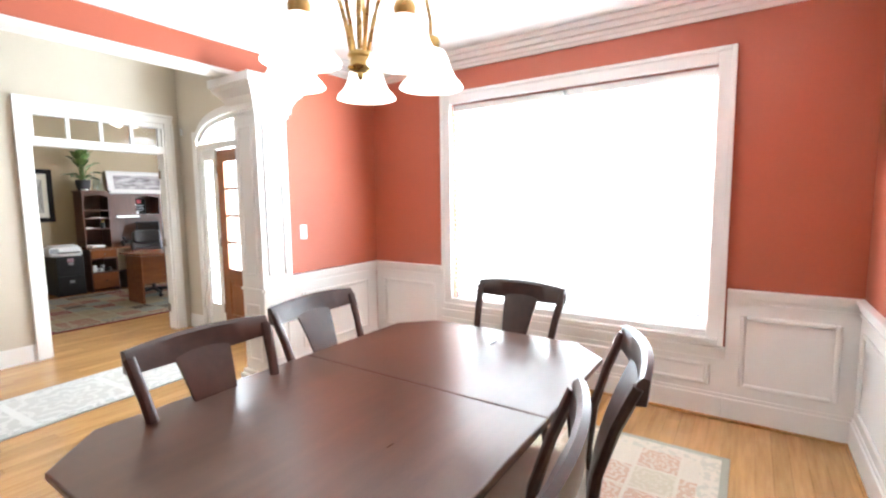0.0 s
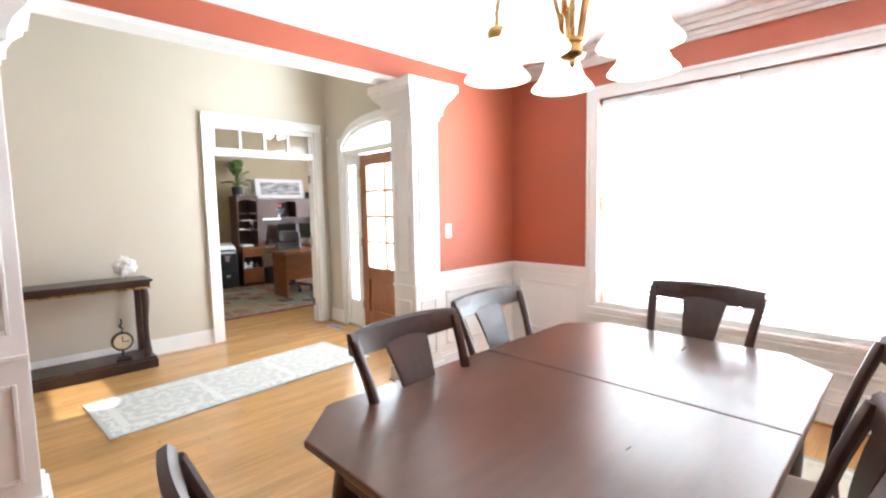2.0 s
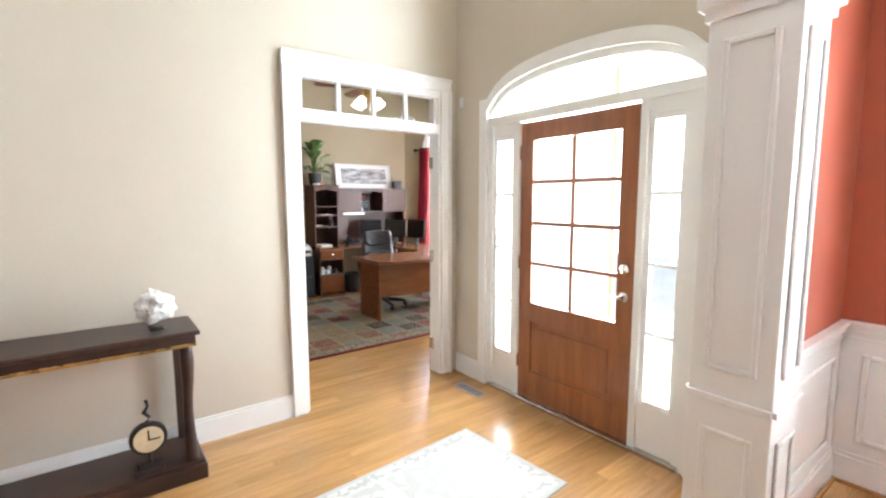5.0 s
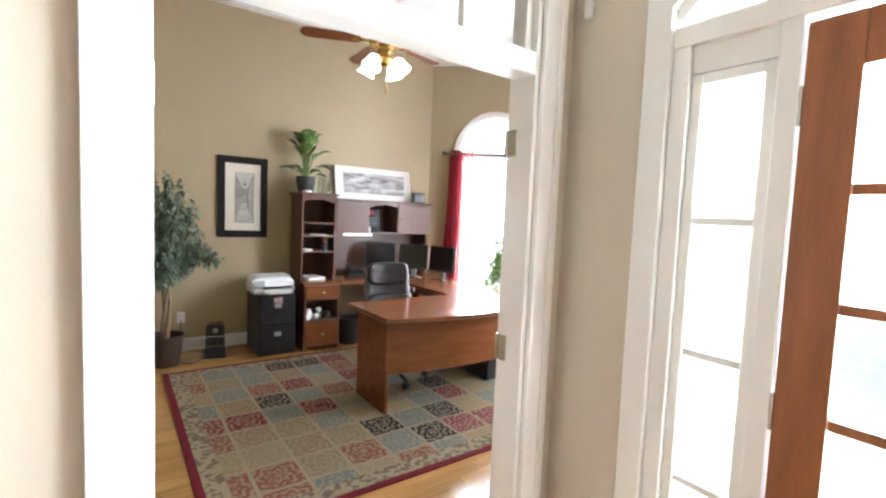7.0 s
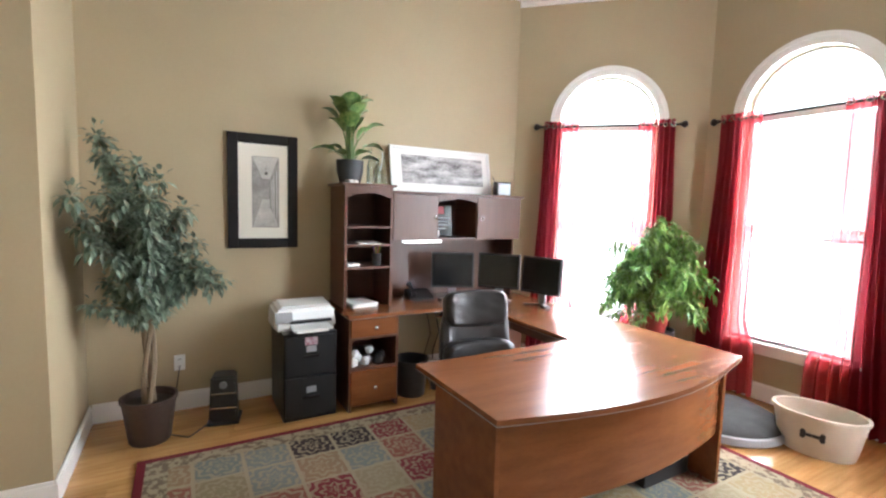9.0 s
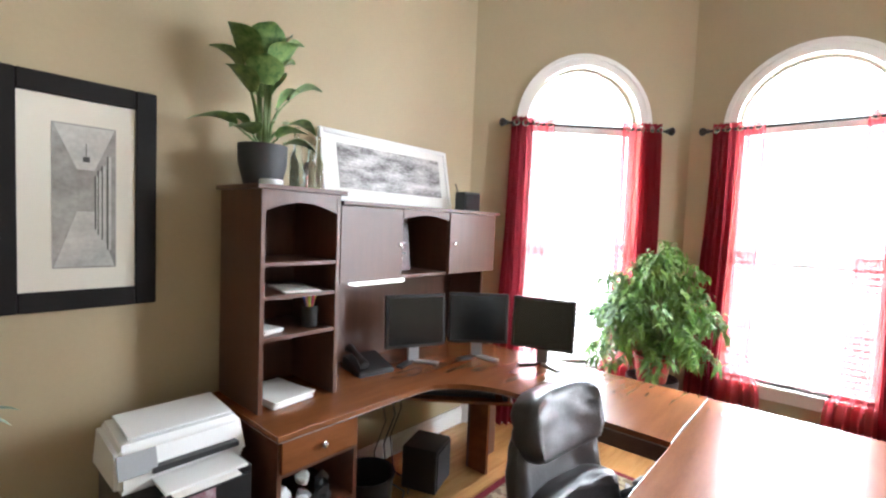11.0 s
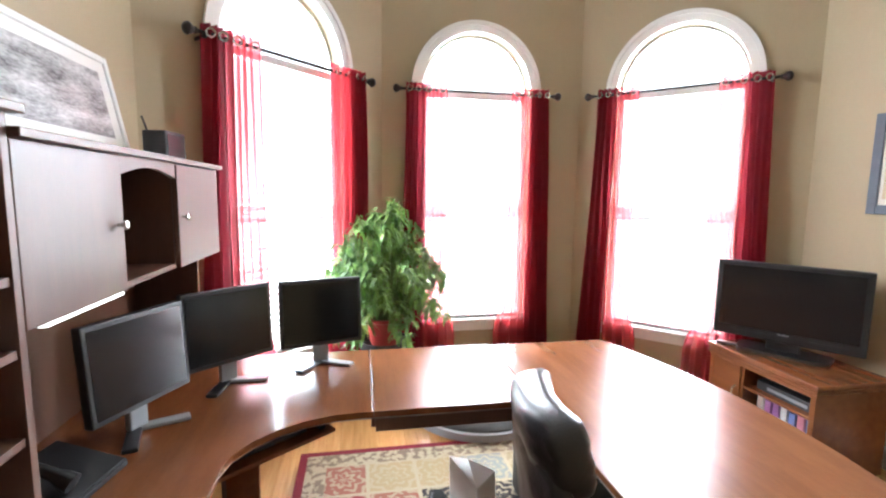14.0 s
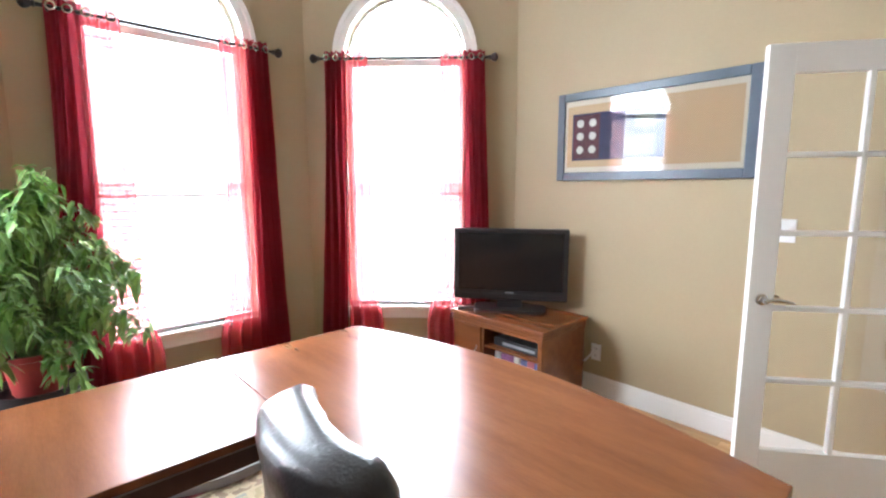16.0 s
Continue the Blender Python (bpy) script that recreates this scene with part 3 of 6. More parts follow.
def crown(x0, y0, x1, y1, inward):
    """Three stepped mouldings below the dining ceiling."""
    bm = bmesh.new()
    for z0, z1, d in ((2.60, 2.628, 0.016), (2.628, 2.66, 0.03), (2.66, 2.70, 0.065), (2.70, 2.738, 0.10)):
        if inward[0]:
            xs = sorted((x0, x0 + inward[0] * d))
            box(bm, xs[0], y0, z0, xs[1], y1, z1)
        else:
            ys = sorted((y0, y0 + inward[1] * d))
            box(bm, x0, ys[0], z0, x1, ys[1], z1)
    structure(part("trim_crown_dining", bm, WHITE), "white stepped crown moulding of the dining room")


crown(-3.118, 3.458, 0.598, 3.458, (0, -1))
crown(0.598, -3.0, 0.598, 3.36, (-1, 0))
crown(-3.118, -3.0, -3.118, 3.36, (1, 0))


def wainscot(name, m, length, panels, top=0.885):
    """White dado along a wall: local x along it, y towards the room is negative."""
    e = new(name)
    e.matrix_world = m
    structure(e, "white raised-panel wainscot with chair rail")
    part("board", solid((0, -0.012, 0, length, -0.002, top - 0.03)), WHITE, e)
    part("chair_rail", solid((0, -0.045, top - 0.025, length, -0.002, top), (0, -0.028, top - 0.06, length, -0.002, top - 0.025), bevel=0.005), WHITE, e)
    part("rail_bead", solid((0, -0.022, top - 0.10, length, -0.012, top - 0.085)), WHITE, e)
    part("base", solid((0, -0.028, 0, length, -0.012, 0.15), bevel=0.004), WHITE, e)
    part("base_cap", solid((0, -0.020, 0.15, length, -0.012, 0.175), bevel=0.003), WHITE, e)
    part("shoe_moulding", solid((0, -0.045, 0, length, -0.028, 0.02), bevel=0.006), OAK, e)
    for x0, x1, z0, z1 in panels:
        part("panel_moulding", frame_bars(x0, z0, x1, z1, 0.03, -0.028, -0.012, 0.008), WHITE, e)


wainscot("trim_wainscot_front_a", pose(-3.12, 3.46, 0), 0.81, [(0.10, 0.74, 0.24, 0.72)])
wainscot("trim_wainscot_front_b", pose(-2.31, 3.46, 0), 2.24, [(0.08, 1.08, 0.22, 0.37), (1.16, 2.16, 0.22, 0.37)], 0.492)
wainscot("trim_wainscot_front_c", pose(-0.07, 3.46, 0), 0.67, [(0.08, 0.58, 0.24, 0.72)])
wainscot("trim_wainscot_east", pose(0.60, 3.44, 0, 0, 0, -90), 6.4, [(0.12 + 0.95 * i, 0.95 + 0.95 * i, 0.24, 0.72) for i in range(6)])
wainscot("trim_wainscot_stub", pose(-3.12, 2.36, 0, 0, 0, 90), 1.07, [(0.12, 0.95, 0.24, 0.72)])


def column(y0, y1):
    """Square panelled column with base and spreading capital."""
    x0, x1 = -3.265, -2.995
    e = new("column")
    e.matrix_world = pose((x0 + x1) / 2, (y0 + y1) / 2, 0)
    tagged(e, "white square panelled column with flared capital", "column", "white columns")
    h = (x1 - x0) / 2
    part("shaft", solid((-h, -h, 0.0, h, h, 2.2), bevel=0.004), WHITE, e)
    part("base", solid((-h - 0.035, -h - 0.035, 0, h + 0.035, h + 0.035, 0.13), (-h - 0.02, -h - 0.02, 0.13, h + 0.02, h + 0.02, 0.165), bevel=0.006), WHITE, e)
    part("shoe_moulding", solid((-h - 0.05, -h - 0.05, 0, h + 0.05, h + 0.05, 0.018), bevel=0.006), OAK, e)
    cap = bmesh.new()
    lev = [(2.12, 0.012), (2.15, 0.012), (2.16, 0.03), (2.20, 0.032), (2.25, 0.055), (2.30, 0.10), (2.325, 0.105), (2.33, 0.12), (2.387, 0.12)]
    rings = [[cap.verts.new((sx * (h + d), sy * (h + d), z)) for sx, sy in ((-1, -1), (1, -1), (1, 1), (-1, 1))] for z, d in lev]
    for a, b in zip(rings, rings[1:]):
        for k in range(4):
            cap.faces.new((a[k], a[(k + 1) % 4], b[(k + 1) % 4], b[k]))
    cap.faces.new(rings[0][::-1])
    cap.faces.new(rings[-1])
    part("capital", cap, WHITE, e)
    for turn in (0, 90, 270):
        for z0, z1 in ((0.25, 0.70), (0.92, 2.05)):
            part("panel_moulding", moved(frame_bars(-0.085, z0, 0.085, z1, 0.02, -h - 0.012, -h - 0.0005, 0.004), pose(0, 0, 0, 0, 0, turn)), WHITE, e)
        part("waist_band", moved(solid((-h, -h - 0.014, 0.80, h, -h - 0.0005, 0.825), bevel=0.003), pose(0, 0, 0, 0, 0, turn)), WHITE, e)
    return e


column(2.05, 2.32)
column(-0.47, -0.20)


# dining window: wide casing, double sash, blinds
w = new("window_4")
w.matrix_world = pose(-1.19, 3.46, 0)
structure(w, "wide white-cased dining window blown bright by daylight")
part("window_frame", frame_bars(-1.01, 0.55, 1.01, 2.32, 0.05, 0.07, 0.14), WHITE, w)
part("casing", frame_bars(-1.105, 0.50, 1.105, 2.41, 0.095, -0.03, -0.002), WHITE, w)
part("casing_bead", frame_bars(-1.11, 0.495, 1.11, 2.415, 0.028, -0.045, -0.03), WHITE, w)
part("window_sill", solid((-1.08, -0.06, 0.525, 1.08, 0.09, 0.55), bevel=0.006), WHITE, w)
part("mullion", solid((-0.035, 0.07, 0.60, 0.035, 0.14, 2.27)), WHITE, w)
part("meeting_rail", solid((-0.96, 0.065, 1.41, -0.035, 0.13, 1.46), (0.035, 0.065, 1.41, 0.96, 0.13, 1.46)), WHITE, w)
for x0, x1 in ((-0.96, -0.035), (0.035, 0.96)):
    pb = bmesh.new()
    pb.faces.new([pb.verts.new((x, 0.10, z)) for x, z in ((x0, 0.6), (x1, 0.6), (x1, 2.27), (x0, 2.27))])
    part("pane", pb, PANE, w).visible_shadow = False
blind(pose(-1.19, 3.46, 0), -0.50, 0.985, 0.56, 2.30, 0.035, -38)
blind(pose(-1.19, 3.46, 0), 0.50, 0.985, 0.56, 2.30, 0.035, -38)


# office doorway: casing, jamb, transom
w = new("trim_office_doorway")
structure(w, "white cased office doorway with four-light transom")
ya, yb = 1.45, 2.65
c = FX0
part("casing_south", solid((c + 0.002, ya - 0.105, 0, c + 0.024, ya, 2.39), (c + 0.024, ya - 0.105, 0, c + 0.036, ya - 0.075, 2.39), bevel=0.003), WHITE, w)
part("casing_north", solid((c + 0.002, yb, 0, c + 0.024, yb + 0.095, 2.39), (c + 0.024, yb + 0.065, 0, c + 0.036, yb + 0.095, 2.39), bevel=0.003), WHITE, w)
part("casing_head", solid((c + 0.002, ya - 0.105, 2.39, c + 0.024, yb + 0.095, 2.48), (c + 0.024, ya - 0.105, 2.46, c + 0.04, yb + 0.095, 2.49), bevel=0.003), WHITE, w)
part("jamb_south", solid((FXO, ya, 0, c, ya + 0.02, 2.39)), WHITE, w)
part("jamb_north", solid((FXO, yb - 0.02, 0, c, yb - 0.001, 2.39)), WHITE, w)
part("jamb_head", solid((FXO, ya + 0.02, 2.389, c, yb - 0.02, 2.40)), WHITE, w)
for y0, y1 in ((ya - 0.09, ya), (yb, yb + 0.09)):
    part("office_casing", solid((FXO - 0.022, y0, 0, FXO - 0.002, y1, 2.39), bevel=0.003), WHITE, w)
part("office_casing_head", solid((FXO - 0.022, ya - 0.09, 2.39, FXO - 0.002, yb + 0.09, 2.48), bevel=0.003), WHITE, w)
for y0, y1 in ((ya + 0.0195, ya + 0.024), (yb - 0.024, yb - 0.0195)):
    for z in (0.25, 1.03, 1.82):
        part("hinge", solid((FXO + 0.004, y0, z - 0.05, FXO + 0.05, y1, z + 0.05), (FXO - 0.006, y0 - 0.005, z - 0.05, FXO + 0.006, y1 + 0.005, z + 0.05), bevel=0.0015), CHROME, w)
part("transom_bar", solid((c - 0.10, ya + 0.02, 2.05, c, yb - 0.02, 2.13), bevel=0.004), WHITE, w)
part("transom_top", solid((c - 0.09, ya + 0.02, 2.34, c - 0.005, yb - 0.02, 2.389)), WHITE, w)
for i in range(5):
    y = ya + 0.035 + (yb - ya - 0.07) * i / 4
    part("transom_muntin", solid((c - 0.06, y - 0.014, 2.13, c - 0.03, y + 0.014, 2.34)), WHITE, w)
for i in range(4):
    y0, y1 = [ya + 0.035 + (yb - ya - 0.07) * (i + d) / 4 for d in (0, 1)]
    pb = bmesh.new()
    pb.faces.new([pb.verts.new((c - 0.045, y, z)) for y, z in ((y0 + 0.014, 2.13), (y1 - 0.014, 2.13), (y1 - 0.014, 2.34), (y0 + 0.014, 2.34))])
    part("pane", pb, PANE, w)


def french_leaf(name, hx, hy, ex, ey, label, flip):
    """A ten-light glazed leaf; local x from the hinge to the free edge."""
    length = math.hypot(ex - hx, ey - hy)
    e = new(name)
    e.matrix_world = pose(hx, hy, 0, 0, 0, math.degrees(math.atan2(ey - hy, ex - hx)))
    structure(e, label)
    st, tp, bt, H = 0.105, 0.115, 0.24, 2.03
    part("stile", solid((0, -0.018, 0.012, st, 0.018, H), bevel=0.003), WHITE, e)
    part("stile", solid((length - st, -0.018, 0.012, length, 0.018, H), bevel=0.003), WHITE, e)
    part("top_rail", solid((st, -0.018, H - tp, length - st, 0.018, H)), WHITE, e)
    part("bottom_rail", solid((st, -0.018, 0.012, length - st, 0.018, bt)), WHITE, e)
    xm = length / 2
    part("muntin", solid((xm - 0.011, -0.014, bt, xm + 0.011, 0.014, H - tp), bevel=0.003), WHITE, e)
    rows = [bt + (H - tp - bt) * i / 5 for i in range(6)]
    for z in rows[1:-1]:
        part("muntin", solid((st, -0.013, z - 0.011, length - st, 0.013, z + 0.011), bevel=0.003), WHITE, e)
    for i in range(5):
        for x0, x1 in ((st, xm - 0.011), (xm + 0.011, length - st)):
            pb = bmesh.new()
            pb.faces.new([pb.verts.new((x, 0, z)) for x, z in ((x0, rows[i] + 0.01), (x1, rows[i] + 0.01), (x1, rows[i + 1] - 0.01), (x0, rows[i + 1] - 0.01))])
            part("pane", pb, PANE, e)
    for s in (-1, 1):
        hb = lathe([(0.026, 0), (0.026, 0.006), (0.012, 0.012), (0.010, 0.05), (0.004, 0.052)], 14)
        h = part("door_handle", moved(hb, pose(length - 0.055, s * 0.018, 0.95, -90 * s, 0, 0)), CHROME, e, smooth=True)
        part("lever", tube(bent((length - 0.055, s * 0.062, 0.95), (length - 0.10, s * 0.07, 0.965), (length - 0.165, s * 0.06, 0.945), 8), [0.009] * 5 + [0.008, 0.007, 0.007, 0.006], 8), CHROME, h, smooth=True)
    for z in (0.25, 1.03, 1.80):
        part("hinge", solid((-0.04, flip * 0.02, z - 0.05, 0.04, flip * 0.02 + 0.003, z + 0.05), (-0.006, flip * 0.02 - 0.006, z - 0.052, 0.006, flip * 0.02 + 0.010, z + 0.052), bevel=0.002), CHROME, e)


french_leaf("door_1", FXO - 0.05, 2.77, -6.265, 3.40, "white french door leaf standing open", 1)
french_leaf("door_2", FXO - 0.045, 1.42, -6.49, 1.36, "white french door leaf standing open", -1)

# front door set
w = new("door_3")
structure(w, "stained wooden front door with eight glass lights")
DX0, DX1, DY = -4.86, -3.945, 2.83
part("stile", solid((DX0, DY, 0.03, DX0 + 0.115, DY + 0.045, 2.06), bevel=0.003), DOORWOOD, w)
part("stile", solid((DX1 - 0.115, DY, 0.03, DX1, DY + 0.045, 2.06), bevel=0.003), DOORWOOD, w)
part("top_rail", solid((DX0 + 0.115, DY, 1.93, DX1 - 0.115, DY + 0.045, 2.06), bevel=0.003), DOORWOOD, w)
part("lock_rail", solid((DX0 + 0.115, DY, 0.62, DX1 - 0.115, DY + 0.045, 0.76), bevel=0.003), DOORWOOD, w)
part("bottom_rail", solid((DX0 + 0.115, DY, 0.03, DX1 - 0.115, DY + 0.045, 0.24), bevel=0.003), DOORWOOD, w)
part("door_panel", solid((DX0 + 0.115, DY + 0.016, 0.24, DX1 - 0.115, DY + 0.03, 0.62), (DX0 + 0.16, DY + 0.006, 0.285, DX1 - 0.16, DY + 0.03, 0.575), bevel=0.004), DOORWOOD, w)
xm = (DX0 + DX1) / 2
part("muntin", solid((xm - 0.014, DY + 0.006, 0.76, xm + 0.014, DY + 0.04, 1.93), bevel=0.003), DOORWOOD, w)
for i in range(1, 4):
    z = 0.76 + 1.17 * i / 4
    part("muntin", solid((DX0 + 0.115, DY + 0.008, z - 0.014, DX1 - 0.115, DY + 0.038, z + 0.014), bevel=0.003), DOORWOOD, w)
for i in range(4):
    for x0, x1 in ((DX0 + 0.115, xm - 0.014), (xm + 0.014, DX1 - 0.115)):
        pb = bmesh.new()
        pb.faces.new([pb.verts.new((x, DY + 0.024, z)) for x, z in ((x0, 0.76 + 0.2925 * i), (x1, 0.76 + 0.2925 * i), (x1, 1.05 + 0.2925 * i), (x0, 1.05 + 0.2925 * i))])
        part("pane", pb, PANE, w).visible_shadow = False
part("deadbolt", moved(lathe([(0.03, 0), (0.03, 0.012), (0.02, 0.02), (0.008, 0.03)], 16), pose(DX1 - 0.06, DY, 1.10, 90, 0, 0)), CHROME, w, smooth=True)
hb = part("door_handle", moved(lathe([(0.03, 0), (0.03, 0.008), (0.012, 0.014), (0.011, 0.05)], 16), pose(DX1 - 0.06, DY, 0.93, 90, 0, 0)), CHROME, w, smooth=True)
part("lever", tube(bent((DX1 - 0.06, DY - 0.055, 0.93), (DX1 - 0.11, DY - 0.065, 0.94), (DX1 - 0.17, DY - 0.055, 0.925), 8), 0.009), CHROME, hb, smooth=True)
for z in (0.3, 1.05, 1.85):
    part("hinge", solid((DX0 - 0.012, DY - 0.012, z - 0.05, DX0 + 0.004, DY - 0.001, z + 0.05), bevel=0.003), CHROME, w)

w = new("trim_entrance")
structure(w, "white entrance surround with sidelights and arched transom")
part("threshold", solid((AX0 + 0.03, 2.79, 0, AX1 - 0.03, 2.96, 0.028), bevel=0.006), CHROME, w)
for x0, x1 in ((AX0, AX0 + 0.055), (DX0 - 0.055, DX0 - 0.005), (DX1 + 0.005, DX1 + 0.05), (AX1 - 0.07, AX1)):
    part("post", solid((x0, 2.815, 0, x1, 2.94, 2.085), bevel=0.003), WHITE, w)
part("transom_bar", solid((AX0, 2.812, 2.075, AX1, 2.94, 2.14), bevel=0.003), WHITE, w)
for x0, x1 in ((AX0 + 0.055, DX0 - 0.055), (DX1 + 0.05, AX1 - 0.07)):
    part("sidelight_panel", solid((x0, 2.83, 0.028, x1, 2.87, 0.30), bevel=0.003), WHITE, w)
    part("sidelight_frame", frame_bars(x0, 0.30, x1, 1.99, 0.035, 2.83, 2.87), WHITE, w)
    part("sidelight_head", solid((x0, 2.828, 1.99, x1, 2.872, 2.075)), WHITE, w)
    for i in range(1, 4):
        z = 0.335 + 1.62 * i / 4
        part("muntin", solid((x0 + 0.035, 2.835, z - 0.011, x1 - 0.035, 2.865, z + 0.011)), WHITE, w)
    for i in range(4):
        pb = bmesh.new()
        z0 = 0.335 + 1.62 * i / 4
        pb.faces.new([pb.verts.new((x, 2.85, z)) for x, z in ((x0 + 0.035, z0 + 0.011), (x1 - 0.035, z0 + 0.011), (x1 - 0.035, z0 + 0.394), (x0 + 0.035, z0 + 0.394))])
        part("pane", pb, PANE, w).visible_shadow = False
for nm, g0, g1, y0, y1 in (("arch_casing", 0.0, 0.085, 2.795, 2.818), ("arch_frame", -0.05, 0.0, 2.83, 2.90)):
    ab = bmesh.new()
    for k in range(N):
        xa, xb = [AX0 + (AX1 - AX0) * q / N for q in (k, k + 1)]
        za, zb = seg_arch(xa, AX0, AX1, AS, AT), seg_arch(xb, AX0, AX1, AS, AT)
        hexa(ab, [(xa, y0, za + g0), (xb, y0, zb + g0), (xb, y1, zb + g0), (xa, y1, za + g0), (xa, y0, za + g1), (xb, y0, zb + g1), (xb, y1, zb + g1), (xa, y1, za + g1)])
    part(nm, ab, WHITE, w)
for x0, x1 in ((AX0 - 0.085, AX0), (AX1, AX1 + 0.085)):
    part("side_casing", solid((x0, 2.795, 0, x1, 2.818, AS + 0.085), bevel=0.003), WHITE, w)
pb = bmesh.new()
pb.faces.new([pb.verts.new((AX0, 2.86, 2.14)), *[pb.verts.new((AX0 + (AX1 - AX0) * q / N, 2.86, seg_arch(AX0 + (AX1 - AX0) * q / N, AX0, AX1, AS, AT))) for q in range(N + 1)], pb.verts.new((AX1, 2.86, 2.14))])
part("transom_pane", pb, PANE, w).visible_shadow = False


# ---- dining room things ----
def dining_table():
    e = thing("dining_table", -1.085, 1.27, 0, 0, "dark mahogany dining table with clipped corners", "table")
    X, Y, c = 0.595, 0.93, 0.17

    def outline(d, y0=-Y, y1=Y):
        x, a, b = X - d, y0 + (d if y0 == -Y else 0), y1 - (d if y1 == Y else 0)
        lo = [(-x + c, a), (x - c, a), (x, a + c)] if y0 == -Y else [(-x, a), (x, a)]
        hi = [(x, b - c), (x - c, b), (-x + c, b), (-x, b - c)] if y1 == Y else [(x, b), (-x, b)]
        return lo + hi + ([(-x, a + c)] if y0 == -Y else [])

    part("tabletop", prism(outline(0, -Y, 0.085), 0.735, 0.76, 0.006), TABLEWOOD, e)
    part("tabletop", prism(outline(0, 0.088, Y), 0.735, 0.76, 0.006), TABLEWOOD, e)
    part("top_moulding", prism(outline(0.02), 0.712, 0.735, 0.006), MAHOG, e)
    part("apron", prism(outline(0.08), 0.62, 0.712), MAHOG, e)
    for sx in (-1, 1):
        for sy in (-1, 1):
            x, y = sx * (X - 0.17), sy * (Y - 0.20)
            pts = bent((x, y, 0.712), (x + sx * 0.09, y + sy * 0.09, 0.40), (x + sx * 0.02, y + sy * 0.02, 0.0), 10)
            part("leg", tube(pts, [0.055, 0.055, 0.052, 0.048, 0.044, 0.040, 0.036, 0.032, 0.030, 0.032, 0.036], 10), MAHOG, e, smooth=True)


dining_table()


def dining_chair():
    """Local: seat faces +y, the back stands at -y."""
    e = thing("dining_chair", 0, 0, 0, 0, "dark mahogany dining chair with urn splat and cream seat", "chair", "chairs round the table")
    part("seat", prism([(-0.215, -0.19), (0.215, -0.19), (0.25, 0.24), (-0.25, 0.24)], 0.44, 0.485, 0.015, 3), SEATCLOTH, e, "cream upholstered seat")
    part("seat_frame", prism([(-0.225, -0.20), (0.225, -0.20), (0.258, 0.25), (-0.258, 0.25)], 0.385, 0.44, 0.006), MAHOG, e)
    for s in (-1, 1):
        part("leg", tube(bent((s * 0.235, 0.225, 0.39), (s * 0.24, 0.24, 0.2), (s * 0.235, 0.225, 0.0), 6), [0.026, 0.025, 0.023, 0.021, 0.02, 0.019, 0.019], 8), MAHOG, e, smooth=True)
        rear = [Vector(p) for p in ((s * 0.20, -0.30, 0.0), (s * 0.205, -0.24, 0.2), (s * 0.21, -0.205, 0.40), (s * 0.22, -0.195, 0.52), (s * 0.235, -0.215, 0.68), (s * 0.25, -0.26, 0.83), (s * 0.262, -0.30, 0.93), (s * 0.265, -0.315, 0.965))]
        part("back_post", tube(rear, [0.018, 0.02, 0.024, 0.024, 0.022, 0.021, 0.022, 0.022], 8, flat=0.8), MAHOG, e, smooth=True)
        part("side_rail", tube(bent((s * 0.22, -0.19, 0.46), (s * 0.245, 0.05, 0.40), (s * 0.245, 0.22, 0.43), 8), 0.02, 8), MAHOG, e, smooth=True)
    cr = bmesh.new()
    n = 14
    sec = []
    for i in range(n + 1):
        u = 2 * i / n - 1
        x, y = 0.275 * u, -0.325 - 0.035 * (1 - u * u) + 0.0
        zt, zb = 0.995 + 0.012 * (1 - u * u), 0.915 - 0.012 * (1 - u * u)
        sec.append([cr.verts.new(p) for p in ((x, y + 0.028, zb), (x, y + 0.014, zt - 0.012), (x, y, zt), (x, y - 0.018, zt - 0.006), (x, y - 0.010, zb))])
    for a, b in zip(sec, sec[1:]):
        for k in range(5):
            cr.faces.new((a[k], a[(k + 1) % 5], b[(k + 1) % 5], b[k]))
    cr.faces.new(sec[0][::-1])
    cr.faces.new(sec[-1])
    part("crest_rail", cr, MAHOG, e, smooth=True)
    sp = bmesh.new()
    rows = []
    for i in range(9):
        t = i / 8
        z = 0.44 + 0.49 * t
        w_ = 0.055 + 0.055 * t ** 1.6
        y = -0.195 - 0.14 * t ** 1.8
        rows.append([sp.verts.new(p) for p in ((-w_, y, z), (w_, y, z), (w_, y - 0.014, z), (-w_, y - 0.014, z))])
    for a, b in zip(rows, rows[1:]):
        for k in range(4):
            sp.faces.new((a[k], a[(k + 1) % 4], b[(k + 1) % 4], b[k]))
    sp.faces.new(rows[0][::-1])
    sp.faces.new(rows[-1])
    part("splat", sp, MAHOG, e, smooth=True)
    return e


chair = dining_chair()
chair.matrix_world = pose(-1.086, 2.06, 0, 0, 0, 174)
for x, y, turn in ((-1.348, 0.892, -87.2), (-1.475, 1.539, -86.1), (-0.577, 1.419, 106.7), (-0.60, 0.83, 101), (-0.985, 0.27, 0)):
    copy_thing(chair, pose(x, y, 0, 0, 0, turn))


